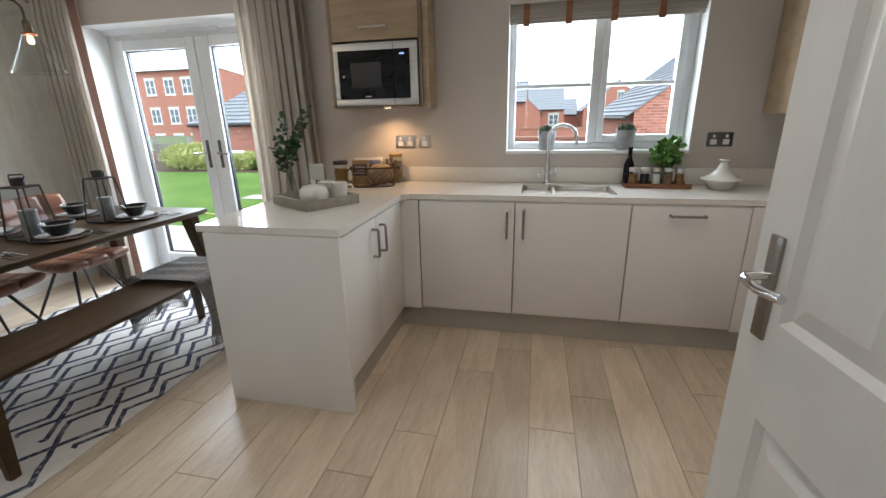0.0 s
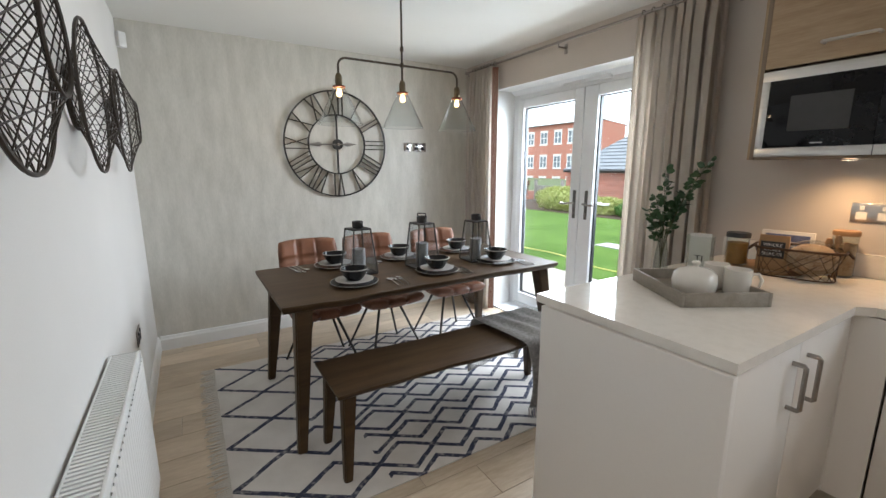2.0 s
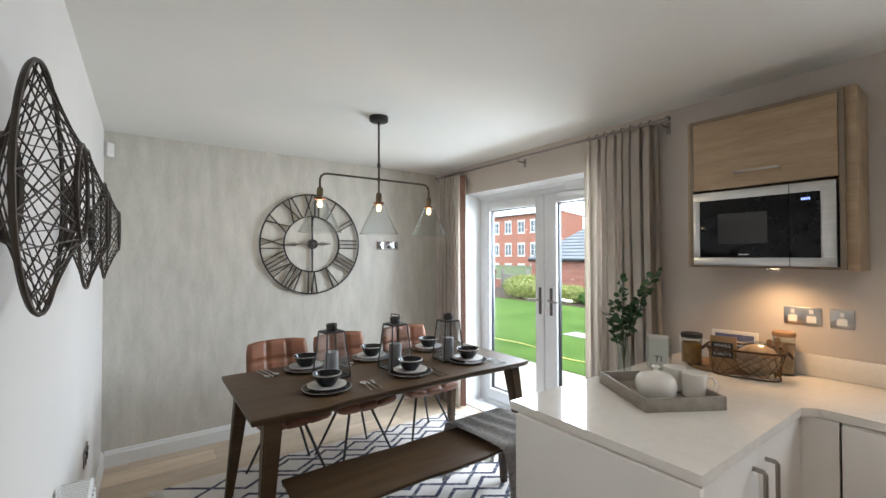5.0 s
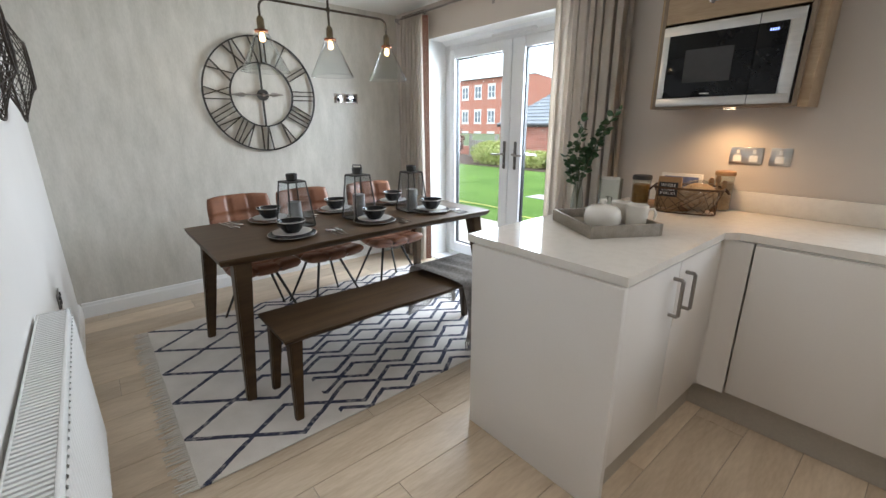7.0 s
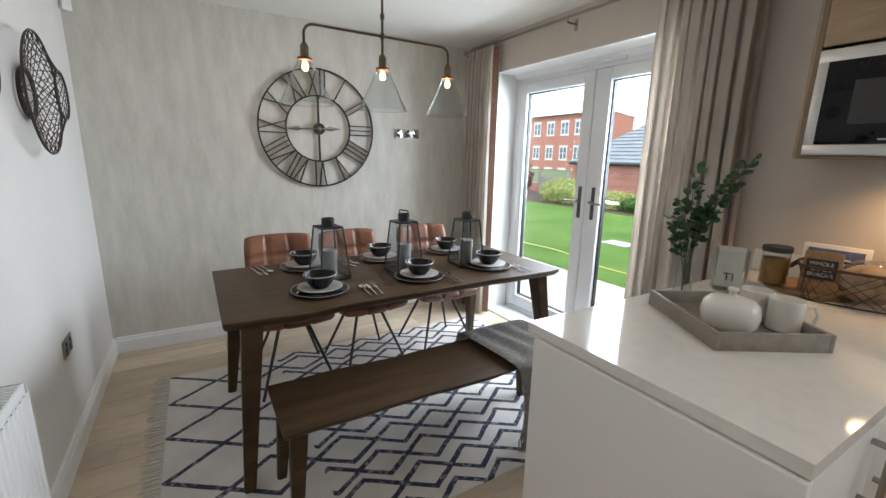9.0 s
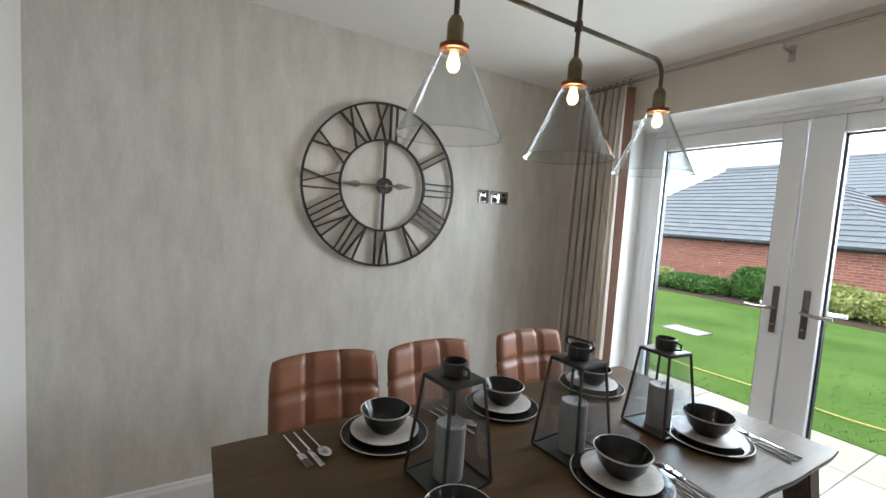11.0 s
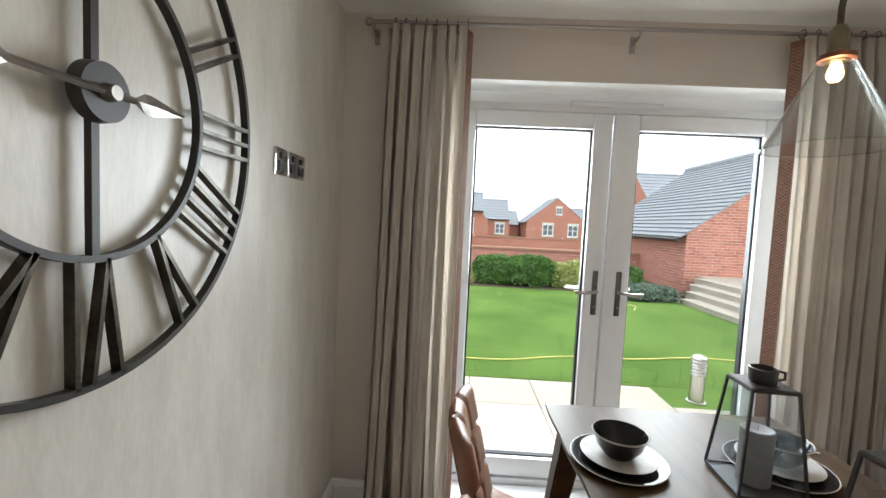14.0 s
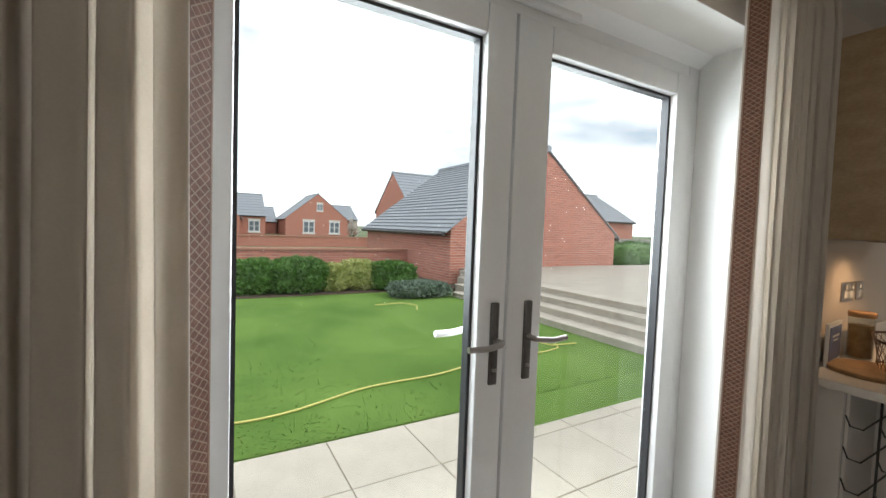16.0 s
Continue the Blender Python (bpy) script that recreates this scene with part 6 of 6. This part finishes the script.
for k in range(46):
    z0 = rnd.uniform(1.6, 4.7)
    a = rnd.uniform(0, 6.28)
    L = rnd.uniform(.6, 1.5) * (1.2 - (z0 - 1.6) / 5)
    tip = Vector((math.cos(a) * L, math.sin(a) * L, z0 + rnd.uniform(.4, 1.2)))
    add_tube(tb, [(0, 0, z0), tip], .045, 5, r_end=.012)
    for q in range(26):
        pl.append((Vector((0, 0, z0)).lerp(tip, rnd.uniform(.35, 1.05)), (rnd.uniform(-1, 1), rnd.uniform(-1, 1), rnd.uniform(-.5, 1))))
leaf_cloud(lb, pl, .2, rnd)
put("trunk", tb, M["stem"], tree_g)
put("leaves", lb, M["lining"], tree_g, kind="stuff")

# fence and gate
fn = thing("fence", (13.5, 17.4, GZ), "grey weathered close-board fence", "fence")
boxes("board", [(-3 + k * .15, -2.86 + k * .15, (k % 2) * .012, .02 + (k % 2) * .012, 0, 1.35) for k in range(60)], M["fence"], fn)
gt = thing("gate", (-12.9, 15.2, GZ - .4), "pale grey wooden garden gate", "gate")
boxes("board", [(-.75 + k * .15, -.62 + k * .15, 0, .025, .1, 1.15 + .0 * k) for k in range(10)], M["fence"], gt)
boxes("rail", [(-.75, .75, .026, .06, .3, .4), (-.75, .75, .026, .06, .9, 1.0), (-.85, -.76, -.03, .09, 0, 1.4), (.76, .85, -.03, .09, 0, 1.4)], M["fence"], gt)

# raised deck with steps along its garden side
dk = thing("deck_terrace", (0, 0, GZ), "weathered timber deck terrace with four long steps", "deck")
rise = (DZ - GZ) / 4
for k in range(4):
    x0 = 2.45 + k * .34
    boxes("step", [(x0, x0 + .36 if k < 3 else 14.5, 4.9, 11.4 + k * .45, 0, rise * (k + 1) - .028)], M["deck"], dk)
    boxes("step_board", [(x0 - .02, x0 + .155, 4.9, 11.4 + k * .45, rise * (k + 1) - .027, rise * (k + 1)), (x0 + .163, x0 + .338, 4.9, 11.4 + k * .45, rise * (k + 1) - .027, rise * (k + 1))], M["deck"], dk, bevel=.004)
bm = bmesh.new()
for k in range(72):
    add_box(bm, 3.81, 14.5, 4.9 + k * .116, 4.9 + k * .116 + .108, DZ - GZ - .027, DZ - GZ)
put("deck_boards", bm, M["deck"], dk, kind="stuff")

# hose on the grass
hose = thing("garden_hose", (0, 0, GZ), "thin yellow hose lying across the lawn", "hose")
bm = bmesh.new()
rnd = random.Random(2)
pts = []
for k in range(60):
    f = k / 59
    pts.append((-6.5 + 8.1 * f, 6.75 + .28 * math.sin(f * 9) * (1 - f) + .55 * f * f + .05 * math.sin(f * 31), .014))
pts += [(1.75, 7.5, .014), (1.7, 7.8, .014), (1.5, 7.75, .014), (1.6, 7.4, .014), (2.0, 7.35, .014)]
add_tube(bm, pts, .009, 6)
put("pipe", bm, M["yellow_hose"], hose, smooth=True)
h2 = thing("garden_hose", (0, 0, GZ), "yellow hose end on the far grass", "hose")
bm = bmesh.new()
add_tube(bm, [(.4, 10.9, .014), (1.0, 10.95, .014), (1.15, 10.6, .014), (.95, 10.2, .014)], .009, 6)
put("pipe", bm, M["yellow_hose"], h2, smooth=True)


cover = thing("drain_cover", (-4.5, 8.55, GZ), "pale grey square drain cover set in the lawn", "drain cover")
boxes("frame", [(-.30, .30, -.22, -.19, -.02, .012), (-.30, .30, .19, .22, -.02, .012), (-.30, -.27, -.19, .19, -.02, .012), (.27, .30, -.19, .19, -.02, .012)], M["zinc"], cover)
boxes("lid", [(-.268, .268, -.188, .188, -.02, .010)], M["lining"], cover, bevel=.003)


def bollard():
    g = thing("bollard_light", (-.25, 5.9, GZ - .001), "steel louvred garden bollard light at the lawn edge", "bollard light")
    g.scale = (1.3, 1.3, .96)
    bm = bmesh.new()
    add_lathe(bm, [(0, 0), (.065, 0), (.065, .01), (.048, .012), (.048, .27), (0, .27)], 20)
    put("post", bm, M["steel"], g, smooth=True)
    bm = bmesh.new()
    for k in range(5):
        z = .275 + k * .03
        add_lathe(bm, [(.03, z), (.052, z), (.048, z + .018), (.03, z + .018)], 20)
    add_lathe(bm, [(.05, .425), (.05, .43), (.042, .45), (.02, .463), (0, .465)], 20)
    put("louvre", bm, M["steel"], g, smooth=True)
    bm = bmesh.new()
    add_lathe(bm, [(0, .27), (.034, .27), (.034, .43), (0, .43)], 16)
    put("lens", bm, M["plastic"], g, smooth=True)


bollard()

# ---- paving and floor pieces ----
pav = boxes("patio_bed", [(-8.4, 3, 4.36, 5.74, GZ - .06, GZ - .012), (-8.4, -.56, 5.74, 6.20, GZ - .06, GZ - .012)], M["grout"], label="buff stone paving slabs outside the doors", category="patio", kind="structure")
slab_cache = {}


def slab(parent, name, x0, x1, y0, y1, z1, thick, material, gap, bevel):
    w, d = round(x1 - x0 - gap, 4), round(y1 - y0 - gap, 4)
    key = (name, w, d, thick)
    if key not in slab_cache:
        b = bmesh.new()
        a, c = w / 2, d / 2
        lo = [b.verts.new((sx * a, sy * c, -thick)) for sx, sy in ((-1, -1), (1, -1), (1, 1), (-1, 1))]
        md = [b.verts.new((sx * a, sy * c, -bevel)) for sx, sy in ((-1, -1), (1, -1), (1, 1), (-1, 1))]
        hi = [b.verts.new((sx * (a - bevel), sy * (c - bevel), 0)) for sx, sy in ((-1, -1), (1, -1), (1, 1), (-1, 1))]
        for A, B in ((lo, md), (md, hi)):
            for i in range(4):
                b.faces.new((A[i], A[(i + 1) % 4], B[(i + 1) % 4], B[i]))
        b.faces.new(hi)
        me = bpy.data.meshes.new(name)
        b.to_mesh(me)
        b.free()
        me.materials.append(material)
        slab_cache[key] = me
    ob = new(name, slab_cache[key])
    ob.parent, ob.location = parent, ((x0 + x1) / 2, (y0 + y1) / 2, z1)
    return ob


for i in range(18):
    for j in range(4):
        x0, y0 = -8.34 + i * .6, 5.60 - j * .6
        y1, x1 = y0 + .6, x0 + .6
        if x0 > -.6 and j == 0:
            y1 = 5.74
        y0 = max(y0, 4.36)
        if y1 - y0 > .05:
            slab(pav, "slab", x0, x1, y0, y1, GZ + .003, .03, M["paving"], .007, .004)

W, L = .2, 1.2
rnd = random.Random(6)
xk = .23 - 17 * W
col = 0
while xk < XE:
    off = (col % 3) * .4 + (0.13 if col % 2 else 0)
    y = 2.53 - 4 * L + off
    while y < YN + .22:
        x0, x1 = max(xk, XW), min(xk + W, XE)
        in_hall = x0 > -.3 and x1 < 2.55
        y0, y1 = max(y, YS - (2.2 if in_hall else .1)), min(y + L, YN + .2)
        if y1 - y0 > .03 and x1 - x0 > .02:
            slab(floor, "plank_tile", x0, x1, y0, y1, 0.0, .0038, M["plank"], .0025, .0008)
        y += L
    xk += W
    col += 1
